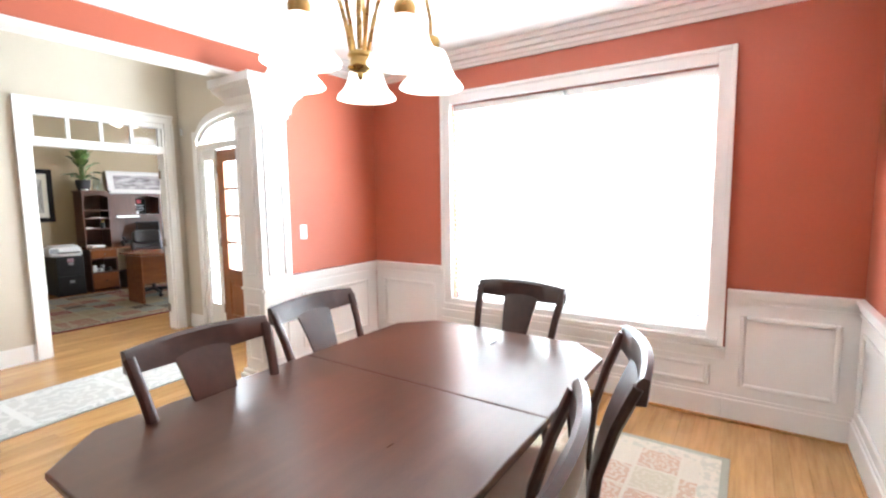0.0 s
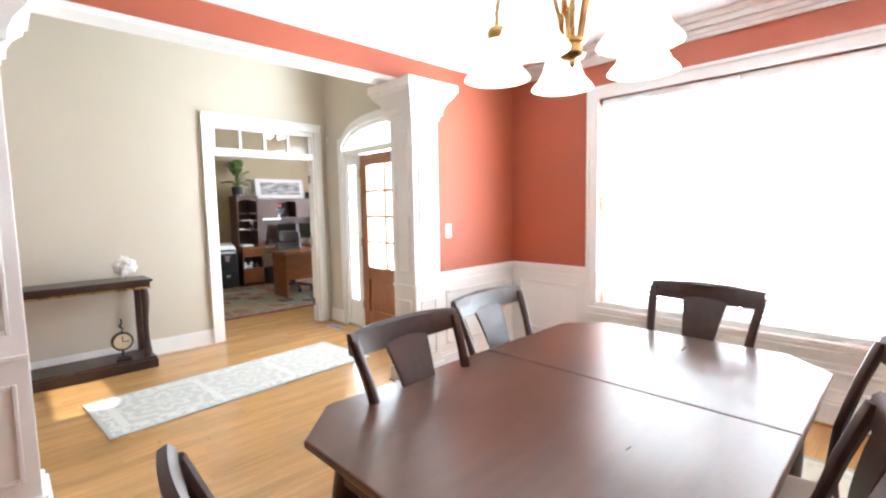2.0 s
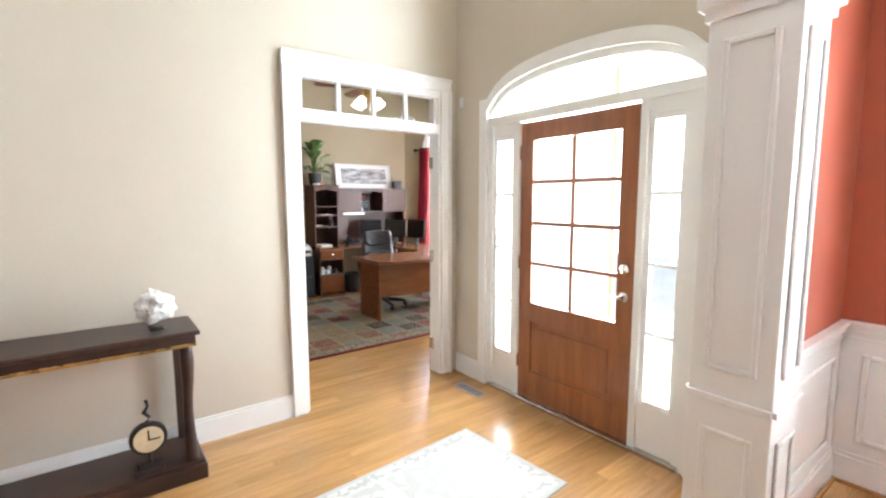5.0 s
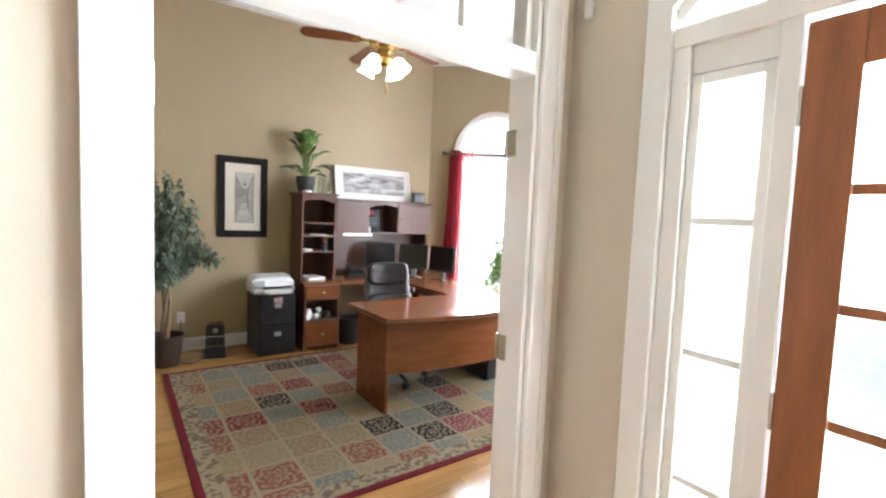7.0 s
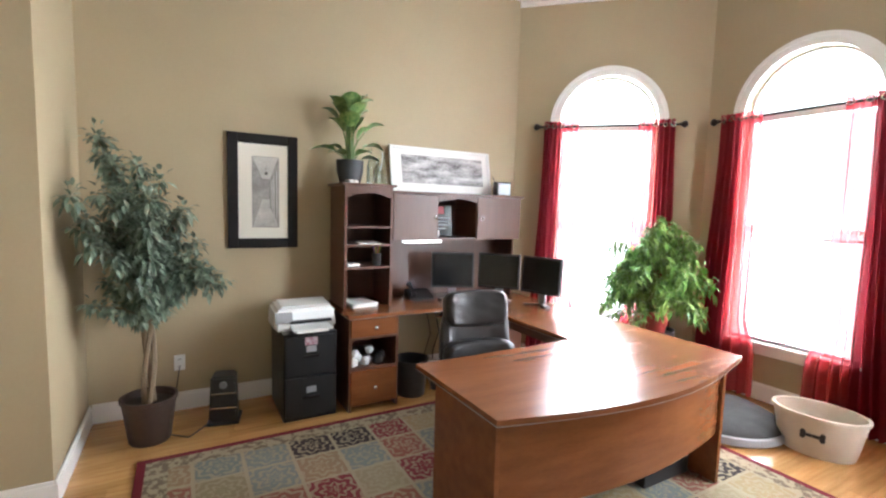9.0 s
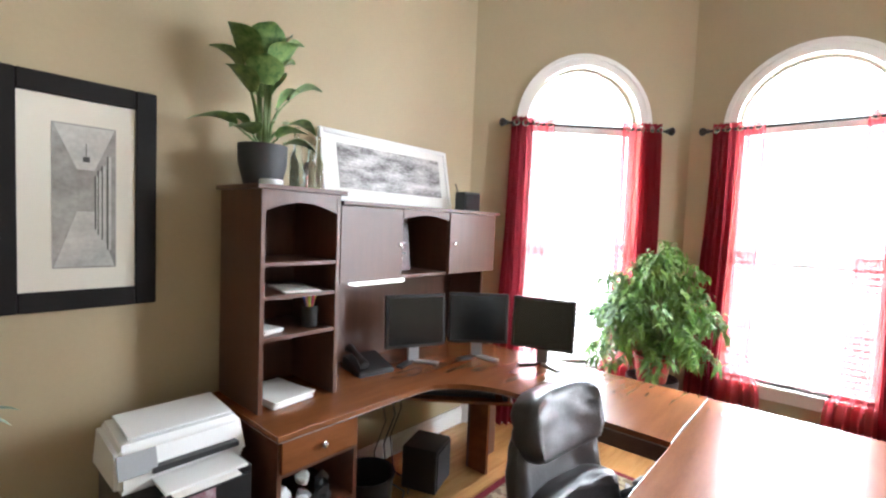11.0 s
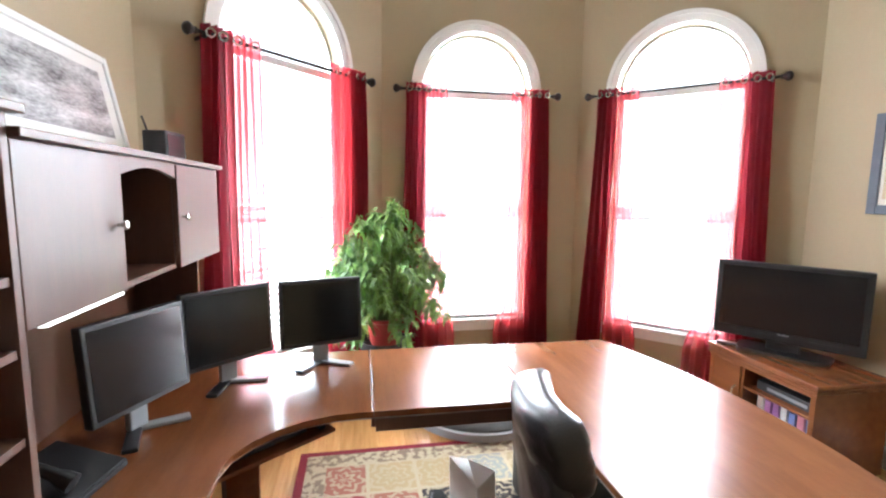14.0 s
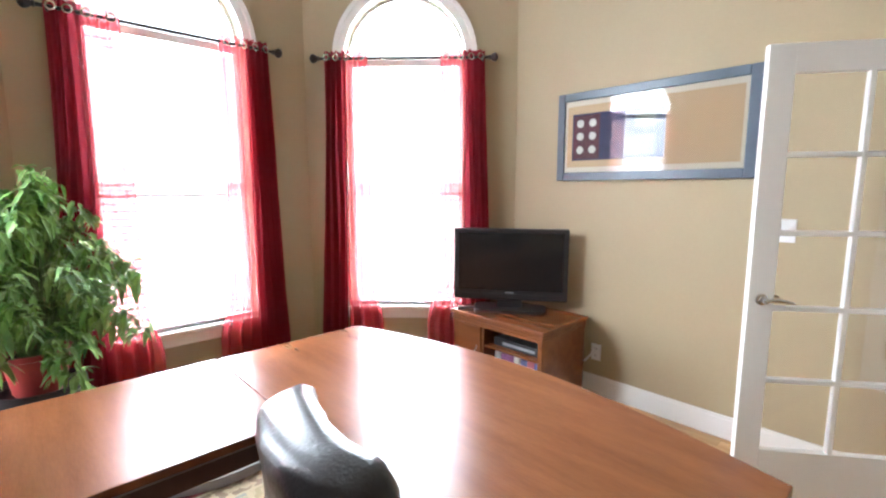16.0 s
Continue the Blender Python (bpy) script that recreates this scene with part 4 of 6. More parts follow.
def chandelier():
    e = thing("chandelier", -1.165, 1.235, 0.025, 0, "five-arm aged brass chandelier with lit white glass bells", "chandelier")
    part("stem", tube([(0, 0, 1.96), (0, 0, ZD - 0.03)], 0.009, 10), BRASS, e, smooth=True)
    part("canopy", lathe([(0.03, ZD - 0.075), (0.062, ZD - 0.045), (0.065, ZD - 0.027)], 20), BRASS, e, smooth=True)
    part("hub", lathe([(0.004, 1.885), (0.01, 1.895), (0.012, 1.91), (0.038, 1.918), (0.046, 1.928), (0.036, 1.938), (0.034, 1.962), (0.044, 1.968), (0.04, 1.98), (0.015, 1.99)], 20), BRASS, e, smooth=True)
    for k in range(5):
        a = radians(72 * k + 56.7)
        ca, sa = math.cos(a), math.sin(a)
        prof = [(0.03, 1.97), (0.045, 2.06), (0.07, 2.16), (0.12, 2.25), (0.19, 2.285), (0.255, 2.22), (0.275, 2.13), (0.275, 2.065)]
        pts = []
        for i in range(len(prof) - 1):
            for s in (0, 0.5):
                pts.append(((prof[i][0] * (1 - s) + prof[i + 1][0] * s) * ca, (prof[i][0] * (1 - s) + prof[i + 1][0] * s) * sa, prof[i][1] * (1 - s) + prof[i + 1][1] * s))
        pts.append((0.275 * ca, 0.275 * sa, 2.065))
        arm = part("arm", tube(pts, 0.0075, 8), BRASS, e, smooth=True)
        part("socket_cup", lathe([(0.012, 2.075), (0.03, 2.065), (0.036, 2.05), (0.033, 2.025), (0.02, 2.018)][::-1], 16, 0.275 * ca, 0.275 * sa), BRASS, arm, smooth=True)
        bell = shell([(0.03, 2.075), (0.052, 2.065), (0.068, 2.035), (0.078, 2.00), (0.095, 1.965), (0.118, 1.94), (0.124, 1.93)][::-1], 24)
        part("glass_shade", moved(bell, pose(0.275 * ca, 0.275 * sa, -0.05)), SHADE, e, "lit frosted white bell shade", smooth=True)


chandelier()

RUGD = rug_material("dining_rug_weave", 0.22, [(0.62, 0.58, 0.48), (0.56, 0.52, 0.40), (0.66, 0.62, 0.53), (0.55, 0.40, 0.30)], (0.64, 0.60, 0.50), ((0.36, 0.37, 0.30), (0.50, 0.50, 0.42)), (2.2, 2.45), 0.07)
r = part("dining_rug", solid((-1.1, -1.225, 0, 1.1, 1.225, 0.009), bevel=0.003), RUGD)
r.matrix_world = pose(-1.10, 1.67, 0.0)
tagged(r, "pale beige floral rug with grey-green border under the table", "rug")

sw = thing("light_switch", -3.118, 2.54, 1.23, 90, "white double light switch plate on red wall", "light switch")
part("plate", solid((-0.035, -0.008, -0.06, 0.035, -0.001, 0.06), bevel=0.003), WHITEP, sw)
part("rocker", solid((-0.014, -0.013, -0.03, 0.014, -0.007, 0.03), bevel=0.002), WHITEP, sw)

# ---- foyer things ----
RUNNER = rug_material("runner_weave", 0.62, [(0.50, 0.485, 0.455), (0.46, 0.445, 0.415), (0.48, 0.465, 0.435)], (0.60, 0.585, 0.55), ((0.48, 0.47, 0.44), (0.40, 0.39, 0.37)), (0.78, 2.1), 0.05, 0.5)
r = part("runner_rug", solid((-0.39, -1.05, 0, 0.39, 1.05, 0.010), bevel=0.003), RUNNER)
r.matrix_world = pose(-4.25, 1.17, 0.0, 0, 0, 4)
tagged(r, "silver grey medallion runner rug on oak floor", "rug")


def console_table():
    e = thing("console_table", -5.36, 0.03, 0, 0, "dark mahogany console table with scroll supports", "table")
    Y = 0.68
    part("tabletop", solid((-0.20, -Y - 0.02, 0.805, 0.185, Y + 0.02, 0.83), bevel=0.006), MAHOG, e)
    part("frieze", solid((-0.18, -Y, 0.745, 0.165, Y, 0.805), bevel=0.004), MAHOG, e)
    part("frieze_bead", solid((0.165, -Y, 0.745, 0.175, Y, 0.762), bevel=0.003), BRASS, e)
    part("plinth", solid((-0.20, -Y - 0.02, 0.0, 0.19, Y + 0.02, 0.085), bevel=0.008), MAHOG, e)
    part("plinth_top", solid((-0.19, -Y - 0.01, 0.085, 0.175, Y + 0.01, 0.105), bevel=0.004), MAHOG, e)
    for s in (-1, 1):
        y = s * (Y - 0.045)
        pts = [(0.125, y, 0.745), (0.145, y, 0.66), (0.135, y, 0.56), (0.105, y, 0.46), (0.085, y, 0.36), (0.095, y, 0.25), (0.125, y, 0.16), (0.135, y, 0.105)]
        part("scroll_support", tube(pts, [0.035, 0.038, 0.033, 0.028, 0.027, 0.030, 0.036, 0.038], 10, flat=0.9), MAHOG, e, smooth=True)
        part("back_post", solid((-0.18, y - 0.03, 0.105, -0.15, y + 0.03, 0.745)), MAHOG, e)


console_table()
CORAL = material("white_coral", (0.82, 0.81, 0.78), 0.8, vary=0.08, scale=30, bump=0.6)
sc = thing("coral_sculpture", -5.34, 0.55, 0.83, 0, "white coral sculpture on a clear stand", "sculpture")
part("stand", solid((-0.035, -0.035, 0, 0.035, 0.035, 0.012), (-0.008, -0.008, 0.012, 0.008, 0.008, 0.06), bevel=0.002), GLASSV, sc, "clear acrylic stand")
cb = bmesh.new()
bmesh.ops.create_icosphere(cb, subdivisions=4, radius=0.085)
for v in cb.verts:
    q = v.co * 22
    v.co *= 1 + 0.32 * noise.noise(q) + 0.22 * noise.noise(q * 2.2)
    v.co.x *= 0.75
part("coral", moved(cb, pose(0, 0, 0.125)), CORAL, sc, smooth=True)
CLOCKF = material("aged_dial", (0.68, 0.55, 0.36), 0.5, vary=0.15, scale=12)
ck = thing("table_clock", -5.24, 0.47, 0.105, 0, "small antique iron clock with cream dial on console plinth", "clock")
part("foot", solid((-0.05, -0.06, 0, 0.05, 0.06, 0.03), (-0.035, -0.045, 0.03, 0.035, 0.045, 0.045), bevel=0.006), IRON, ck)
part("stem", tube([(0, 0, 0.045), (0, 0, 0.10)], 0.01, 8), IRON, ck)
part("case", moved(lathe([(0.075, -0.02), (0.085, -0.015), (0.085, 0.015), (0.075, 0.02)], 24), pose(0, 0, 0.18, 0, 90, 0)), IRON, ck, smooth=True)
part("dial", moved(lathe([(0.068, 0), (0.068, 0.003)], 24), pose(0.0205, 0, 0.18, 0, 90, 0)), CLOCKF, ck, "aged cream dial")
part("pointer", solid((0.024, -0.004, 0.175, 0.026, 0.05, 0.182), (0.024, -0.004, 0.175, 0.026, 0.004, 0.23)), IRON, ck)
part("finial", tube([(0, 0, 0.265), (0, 0.01, 0.29), (0, -0.012, 0.32), (0, 0.006, 0.35), (0, 0, 0.385)], [0.012, 0.009, 0.012, 0.007, 0.008], 8), IRON, ck, smooth=True)
vt = thing("floor_vent", -5.18, 2.62, 0, 0, "brown slotted metal floor register", "vent")
part("frame", solid((-0.15, -0.055, 0, 0.15, 0.055, 0.004), bevel=0.001), EDGE, vt)
for i in range(12):
    x = -0.125 + 0.0225 * i
    part("slot", solid((x, -0.035, 0.004, x + 0.012, 0.035, 0.0055)), BLACKP, vt)
sn = thing("alarm_sensor", -5.52, 2.818, 2.31, 0, "small white door sensor high on the wall", "sensor")
part("body", solid((-0.018, -0.022, -0.04, 0.018, -0.001, 0.04), bevel=0.005), WHITEP, sn)


# ---- office things ----
earlier = set(bpy.data.objects)
def rounded(pts, r=0.04, n=4):
    """A plan outline with its corners rounded."""
    out = []
    for i, p in enumerate(pts):
        p, a, b = Vector(p), Vector(pts[i - 1]), Vector(pts[(i + 1) % len(pts)])
        d0, d1 = (a - p), (b - p)
        q = min(r, d0.length * 0.45, d1.length * 0.45)
        s, t = p + d0.normalized() * q, p + d1.normalized() * q
        for k in range(n + 1):
            u = k / n
            v = (1 - u) ** 2 * s + 2 * u * (1 - u) * p + u * u * t
            out.append((v.x, v.y))
    return out


RUGO = rug_material("office_rug_weave", 0.27,
                    [(0.22, 0.18, 0.11), (0.035, 0.030, 0.03), (0.25, 0.205, 0.13), (0.21, 0.085, 0.06), (0.17, 0.18, 0.165), (0.26, 0.20, 0.11), (0.17, 0.035, 0.04), (0.045, 0.035, 0.035), (0.23, 0.155, 0.095), (0.155, 0.165, 0.15)],
                    (0.29, 0.245, 0.165), ((0.14, 0.018, 0.025), (0.12, 0.085, 0.06)), (2.55, 3.42), 0.085, 0.28)
r = part("office_rug", solid((-1.275, -1.71, 0, 1.275, 1.71, 0.010), bevel=0.003), RUGO)
r.matrix_world = pose(-8.025, 3.44, 0)
tagged(r, "patchwork wool rug in beige, black and red with red edge", "rug")

DT0, DT1 = 0.722, 0.752


def desk_unit(name, label, outline):
    e = thing(name, 0, 0, 0, 0, label, "desk", "U-shaped desk units")
    part("worktop", prism(outline, DT0 + 0.004, DT1, 0.003), CHERRY, e)
    part("edge_band", prism([(x, y) for x, y in outline], DT0 - 0.0, DT0 + 0.0035), EDGE, e)
    return e


# corner unit with pedestal, along the back wall
curve = [(-9.36, 3.83), (-9.345, 3.90), (-9.30, 3.97), (-9.23, 4.035), (-9.14, 4.085), (-9.04, 4.115), (-8.95, 4.12)]
corner = desk_unit("corner_desk", "cherry laminate corner desk with concave front edge",
                   [(-9.99, 3.03), (-9.36, 3.03), *curve, (-8.90, 4.12), (-8.90, 4.82), (-9.99, 4.82)])
part("pedestal_side", solid((-9.97, 3.05, 0, -9.40, 3.07, DT0)), HUTCH, corner)
part("pedestal_side", solid((-9.97, 3.43, 0, -9.40, 3.45, DT0)), HUTCH, corner)
part("pedestal_back", solid((-9.97, 3.07, 0, -9.955, 3.43, DT0)), HUTCH, corner)
part("pedestal_shelf", solid((-9.955, 3.07, 0.32, -9.40, 3.43, 0.337)), HUTCH, corner)
part("pedestal_shelf", solid((-9.955, 3.07, 0.555, -9.40, 3.43, 0.57)), HUTCH, corner)
for z0, z1 in ((0.575, 0.715), (0.05, 0.315)):
    d = part("drawer", solid((-9.41, 3.062, z0, -9.385, 3.438, z1), bevel=0.004), CHERRY, corner)
    part("knob", moved(lathe([(0.006, 0), (0.006, 0.012), (0.014, 0.018), (0.014, 0.024), (0.006, 0.028)], 12), pose(-9.385, 3.25, (z0 + z1) / 2, 0, 90, 0)), CHROME, d, smooth=True)
part("support_panel", solid((-9.56, 4.50, 0, -9.54, 4.80, DT0)), HUTCH, corner)
part("support_panel", solid((-9.54, 4.50, 0, -9.40, 4.52, DT0)), CHERRY, corner)
tray = part("keyboard_tray", moved(solid((-0.30, -0.13, 0, 0.30, 0.13, 0.016), bevel=0.004), pose(-9.36, 4.13, 0.635, 0, 0, 38)), CHERRY, corner)
for s in (-0.26, 0.26):
    part("tray_bracket", moved(solid((s - 0.012, -0.1, 0.016, s + 0.012, 0.12, 0.086)), pose(-9.36, 4.13, 0.635, 0, 0, 38)), IRON, tray)
kb = part("keyboard", moved(solid((-0.22, -0.075, 0, 0.22, 0.075, 0.018), bevel=0.005), pose(-9.37, 4.12, 0.651, 0, 0, 38)), BLACKP, None)
tagged(kb, "black computer keyboard on the sliding tray", "keyboard")
kbm = pose(-9.37, 4.12, 0.669, 0, 0, 38)
for row in range(5):
    part("key_row", moved(solid(*[(-0.205 + 0.0275 * i, -0.062 + 0.0255 * row, 0, -0.182 + 0.0275 * i, -0.040 + 0.0255 * row, 0.005) for i in range(15)]), kbm), BLACKP, kb)

bridge = desk_unit("bridge_desk", "cherry laminate bridge desk with dark edging", [(-8.897, 4.12), (-8.243, 4.12), (-8.243, 4.82), (-8.897, 4.82)])
part("modesty_panel", solid((-8.89, 4.78, 0.34, -8.25, 4.795, DT0)), HUTCH, bridge)
part("front_rail", solid((-8.89, 4.13, 0.665, -8.25, 4.15, DT0)), HUTCH, bridge)

bow = [(-7.53 + 0.155 * math.sin(math.pi * k / 12) - 0.04 * k / 12, 3.03 + 1.78 * k / 12) for k in range(13)]
front = desk_unit("bow_front_desk", "cherry laminate executive desk with bowed front", [(-8.24, 4.81), (-8.24, 3.03), *bow])
part("end_panel", solid((-8.06, 3.05, 0, -7.56, 3.075, DT0), bevel=0.002), CHERRY, front)
part("end_panel", solid((-8.06, 4.66, 0, -7.58, 4.685, DT0), bevel=0.002), CHERRY, front)
mb = bmesh.new()
mp_ = [(-7.60 + 0.10 * math.sin(math.pi * k / 12), 3.075 + 1.585 * k / 12) for k in range(13)]
for (xa, y0), (xb, y1) in zip(mp_, mp_[1:]):
    hexa(mb, [(xa - 0.018, y0, 0.30), (xa, y0, 0.30), (xb, y1, 0.30), (xb - 0.018, y1, 0.30), (xa - 0.018, y0, DT0), (xa, y0, DT0), (xb, y1, DT0), (xb - 0.018, y1, DT0)])
bmesh.ops.remove_doubles(mb, verts=mb.verts, dist=1e-5)
part("modesty_panel", mb, CHERRY, front, smooth=True)
fc2 = thing("mobile_cabinet", -7.92, 4.43, 0.01, 0, "black steel two-drawer cabinet under the desk", "cabinet")
part("body", solid((-0.22, -0.20, 0, 0.19, 0.20, 0.60), bevel=0.005), BLACKP, fc2)
for z in (0.03, 0.31):
    part("drawer", solid((-0.235, -0.19, z, -0.22, 0.19, z + 0.26), bevel=0.004), BLACKP, fc2)


def hutch():
    e = thing("desk_hutch", 0, 0, DT1, 0, "dark cherry hutch with open shelf tower and two doors", "hutch")
    z0, zt, zc = 0.0, 1.735 - DT1, 1.69 - DT1
    xb, xf = -9.985, -9.60
    part("tower_side", solid((xb, 3.07, z0, xf, 3.09, zt - 0.02), bevel=0.001), HUTCH, e)
    part("tower_side", solid((xb, 3.45, z0, xf, 3.47, zt - 0.02), bevel=0.001), HUTCH, e)
    part("tower_top", solid((xb, 3.045, zt - 0.02, xf + 0.02, 3.495, zt), bevel=0.003), HUTCH, e)
    part("tower_back", solid((xb, 3.09, z0, xb + 0.01, 3.45, zt - 0.02)), HUTCH, e)
    for z in (1.06, 1.24, 1.385):
        part("shelf", solid((xb + 0.01, 3.09, z - DT1, xf - 0.005, 3.45, z - DT1 + 0.018), bevel=0.001), HUTCH, e)

    def valance(y0, y1, top, drop, rise, x):
        bm = bmesh.new()
        n = 12
        for k in range(n):
            ya, yb = [y0 + (y1 - y0) * q / n for q in (k, k + 1)]
            fa, fb = [top - drop + rise * math.sin(math.pi * q / n) for q in (k, k + 1)]
            hexa(bm, [(x - 0.016, ya, fa), (x, ya, fa), (x, yb, fb), (x - 0.016, yb, fb), (x - 0.016, ya, top), (x, ya, top), (x, yb, top), (x - 0.016, yb, top)])
        bmesh.ops.remove_doubles(bm, verts=bm.verts, dist=1e-5)
        return bm

    part("tower_valance", valance(3.09, 3.45, zt - 0.02, 0.09, 0.04, xf - 0.002), HUTCH, e)
    part("cabinet_top", solid((xb, 3.472, zc - 0.02, xf + 0.02, 4.80, zc), bevel=0.003), HUTCH, e)
    zb = 1.285 - DT1
    part("cabinet_floor", solid((xb, 3.472, zb, xf - 0.02, 4.78, zb + 0.018)), HUTCH, e)
    part("cabinet_back", solid((xb, 3.472, z0, xb + 0.01, 4.78, zc - 0.02)), HUTCH, e)
    part("cabinet_side", solid((xb, 4.765, z0, xf - 0.10, 4.785, zc - 0.02), bevel=0.001), HUTCH, e)
    for y in (3.875, 4.285):
        part("divider", solid((xb + 0.01, y, zb + 0.018, xf - 0.02, y + 0.018, zc - 0.02)), HUTCH, e)
    part("niche_valance", valance(3.893, 4.285, zc - 0.02, 0.055, 0.028, xf - 0.004), HUTCH, e)
    for y0, y1, yk in ((3.475, 3.888, 3.855), (4.292, 4.775, 4.325)):
        d = part("door", solid((xf - 0.02, y0, zb + 0.002, xf - 0.001, y1, zc - 0.022), bevel=0.002), HUTCH, e)
        part("knob", moved(lathe([(0.005, 0), (0.005, 0.012), (0.013, 0.018), (0.013, 0.024), (0.005, 0.028)], 12), pose(xf - 0.001, yk, 1.475 - DT1, 0, 90, 0)), CHROME, d, smooth=True)
    part("under_light", solid((xf - 0.10, 3.60, zb - 0.025, xf - 0.04, 3.95, zb - 0.001), bevel=0.004), STRIP, e, "lit white under-cabinet lamp strip")


hutch()


def picture(name, label, m, w_, h, bar, depth, frame_mat, mat_w, art, category="picture"):
    """A framed print: local x across, z up, y into the wall."""
    e = new(name)
    e.matrix_world = m
    tagged(e, label, category)
    part("frame", frame_bars(-w_ / 2, -h / 2, w_ / 2, h / 2, bar, -depth, -0.002, 0.004), frame_mat, e)
    part("mat_board", solid((-w_ / 2 + bar, -depth * 0.55, -h / 2 + bar, w_ / 2 - bar, -depth * 0.45, h / 2 - bar)), mat_w, e, "plain mat board")
    return e


FRAMEB = material("black_wood_frame", (0.012, 0.010, 0.010), 0.55, vary=0.15, scale=6, spec=0.2)
FRAMEG = material("slate_blue_frame", (0.10, 0.13, 0.17), 0.3, vary=0.12, scale=6)
MATC = material("cream_mat_board", (0.72, 0.68, 0.58), 0.85, vary=0.02)
MATT = material("tan_mat_board", (0.60, 0.45, 0.28), 0.85, vary=0.02)
INK1 = material("engraving_grey", (0.42, 0.40, 0.36), 0.8, vary=0.3, scale=7, fine=45, base2=(0.16, 0.15, 0.14))
INK2 = material("engraving_pale", (0.60, 0.58, 0.53), 0.8, vary=0.2, scale=9, fine=60)
INK3 = material("engraving_dark", (0.10, 0.095, 0.09), 0.8, vary=0.3, scale=9, fine=60)
PHOTO = material("stadium_photograph", (0.72, 0.70, 0.70), 0.3, vary=0.3, scale=5, fine=40, stretch=(1, 1, 3.5), base2=(0.05, 0.045, 0.045))
p = picture("framed_engraving", "black framed corridor engraving on tan wall", pose(-10.02, 2.545, 1.65, 0, 0, 90), 0.515, 0.88, 0.075, 0.03, FRAMEB, MATC, None)
part("print", solid((-0.085, -0.0185, -0.28, 0.115, -0.0165, 0.27)), INK1, p, "grey engraving of a colonnade")
part("print_floor", moved(prism([(-0.08, -0.275), (0.11, -0.275), (0.045, -0.06), (-0.01, -0.06)], 0, 0.0012), pose(0, -0.0187, 0, 90, 0, 0)), INK2, p)
part("print_ceiling", moved(prism([(-0.08, 0.265), (0.11, 0.265), (0.045, 0.10), (-0.01, 0.10)], 0, 0.0012), pose(0, -0.0187, 0, 90, 0, 0)), INK2, p)
for x, a in ((0.095, 0.16), (0.077, 0.12), (0.064, 0.10), (0.055, 0.08)):
    part("print_pillar", solid((x - 0.005, -0.0205, -a - 0.05, x + 0.004, -0.0188, a)), INK2, p)
    part("print_shadow", solid((x - 0.010, -0.0205, -a - 0.05, x - 0.0055, -0.0188, a)), INK3, p)
part("print_lamp", solid((0.008, -0.0205, 0.13, 0.03, -0.0188, 0.15), (0.017, -0.0205, 0.15, 0.020, -0.0188, 0.20)), INK3, p)

ps = thing("stadium_panorama", -9.90, 4.11, 1.69, 90, "white framed panoramic photograph leaning on the wall", "picture")
lean = pose(0, 0, 0.003, -11, 0, 0)
part("frame", moved(frame_bars(-0.53, 0, 0.53, 0.42, 0.028, -0.012, 0.012, 0.003), lean), WHITEP, ps)
part("mat_board", moved(solid((-0.50, -0.004, 0.028, 0.50, 0.004, 0.392)), lean), PAPER, ps)
part("photograph", moved(solid((-0.42, -0.006, 0.085, 0.44, -0.0045, 0.345)), lean), PHOTO, ps, "black and white stadium crowd photograph")

ART_BLUE = material("print_indigo", (0.05, 0.05, 0.13), 0.6, vary=0.25, scale=8)
ART_RED = material("print_plum", (0.13, 0.03, 0.05), 0.6, vary=0.25, scale=8)
ART_GREY = material("print_sage", (0.25, 0.26, 0.22), 0.6, vary=0.2, scale=8)
ART_WHITE = material("print_cream", (0.72, 0.70, 0.64), 0.6, vary=0.1, scale=8)
PICGLASS = glass_material("picture_glass")
p = picture("abstract_print", "slate framed abstract print with white circles on tan mat", pose(FX1, 4.125, 1.785, 0, 0, -90), 1.21, 0.59, 0.055, 0.03, FRAMEG, MATC, None)
part("inner_mat", solid((-0.53, -0.0185, -0.205, 0.53, -0.0168, 0.205)), MATT, p, "tan mat board")
part("print", solid((-0.49, -0.0202, -0.16, 0.13, -0.0187, 0.15)), ART_BLUE, p, "indigo abstract print")
part("print_block", solid((-0.48, -0.0217, -0.15, -0.29, -0.0204, 0.14)), ART_RED, p)
part("print_block", solid((-0.12, -0.0217, -0.14, 0.07, -0.0204, -0.02)), ART_GREY, p)
part("print_block", solid((-0.05, -0.0217, 0.03, 0.07, -0.0204, 0.12)), ART_GREY, p)
for x in (-0.43, -0.34):
    for z in (-0.09, 0.0, 0.085):
        part("print_circle", moved(lathe([(0.026, 0), (0.026, 0.0012)], 20), pose(x, -0.0218, z, 90, 0, 0)), ART_WHITE, p)
pg = bmesh.new()
pg.faces.new([pg.verts.new((x, -0.0235, z)) for x, z in ((-0.55, -0.24), (0.55, -0.24), (0.55, 0.24), (-0.55, 0.24))])
part("glazing", pg, PANE, p)


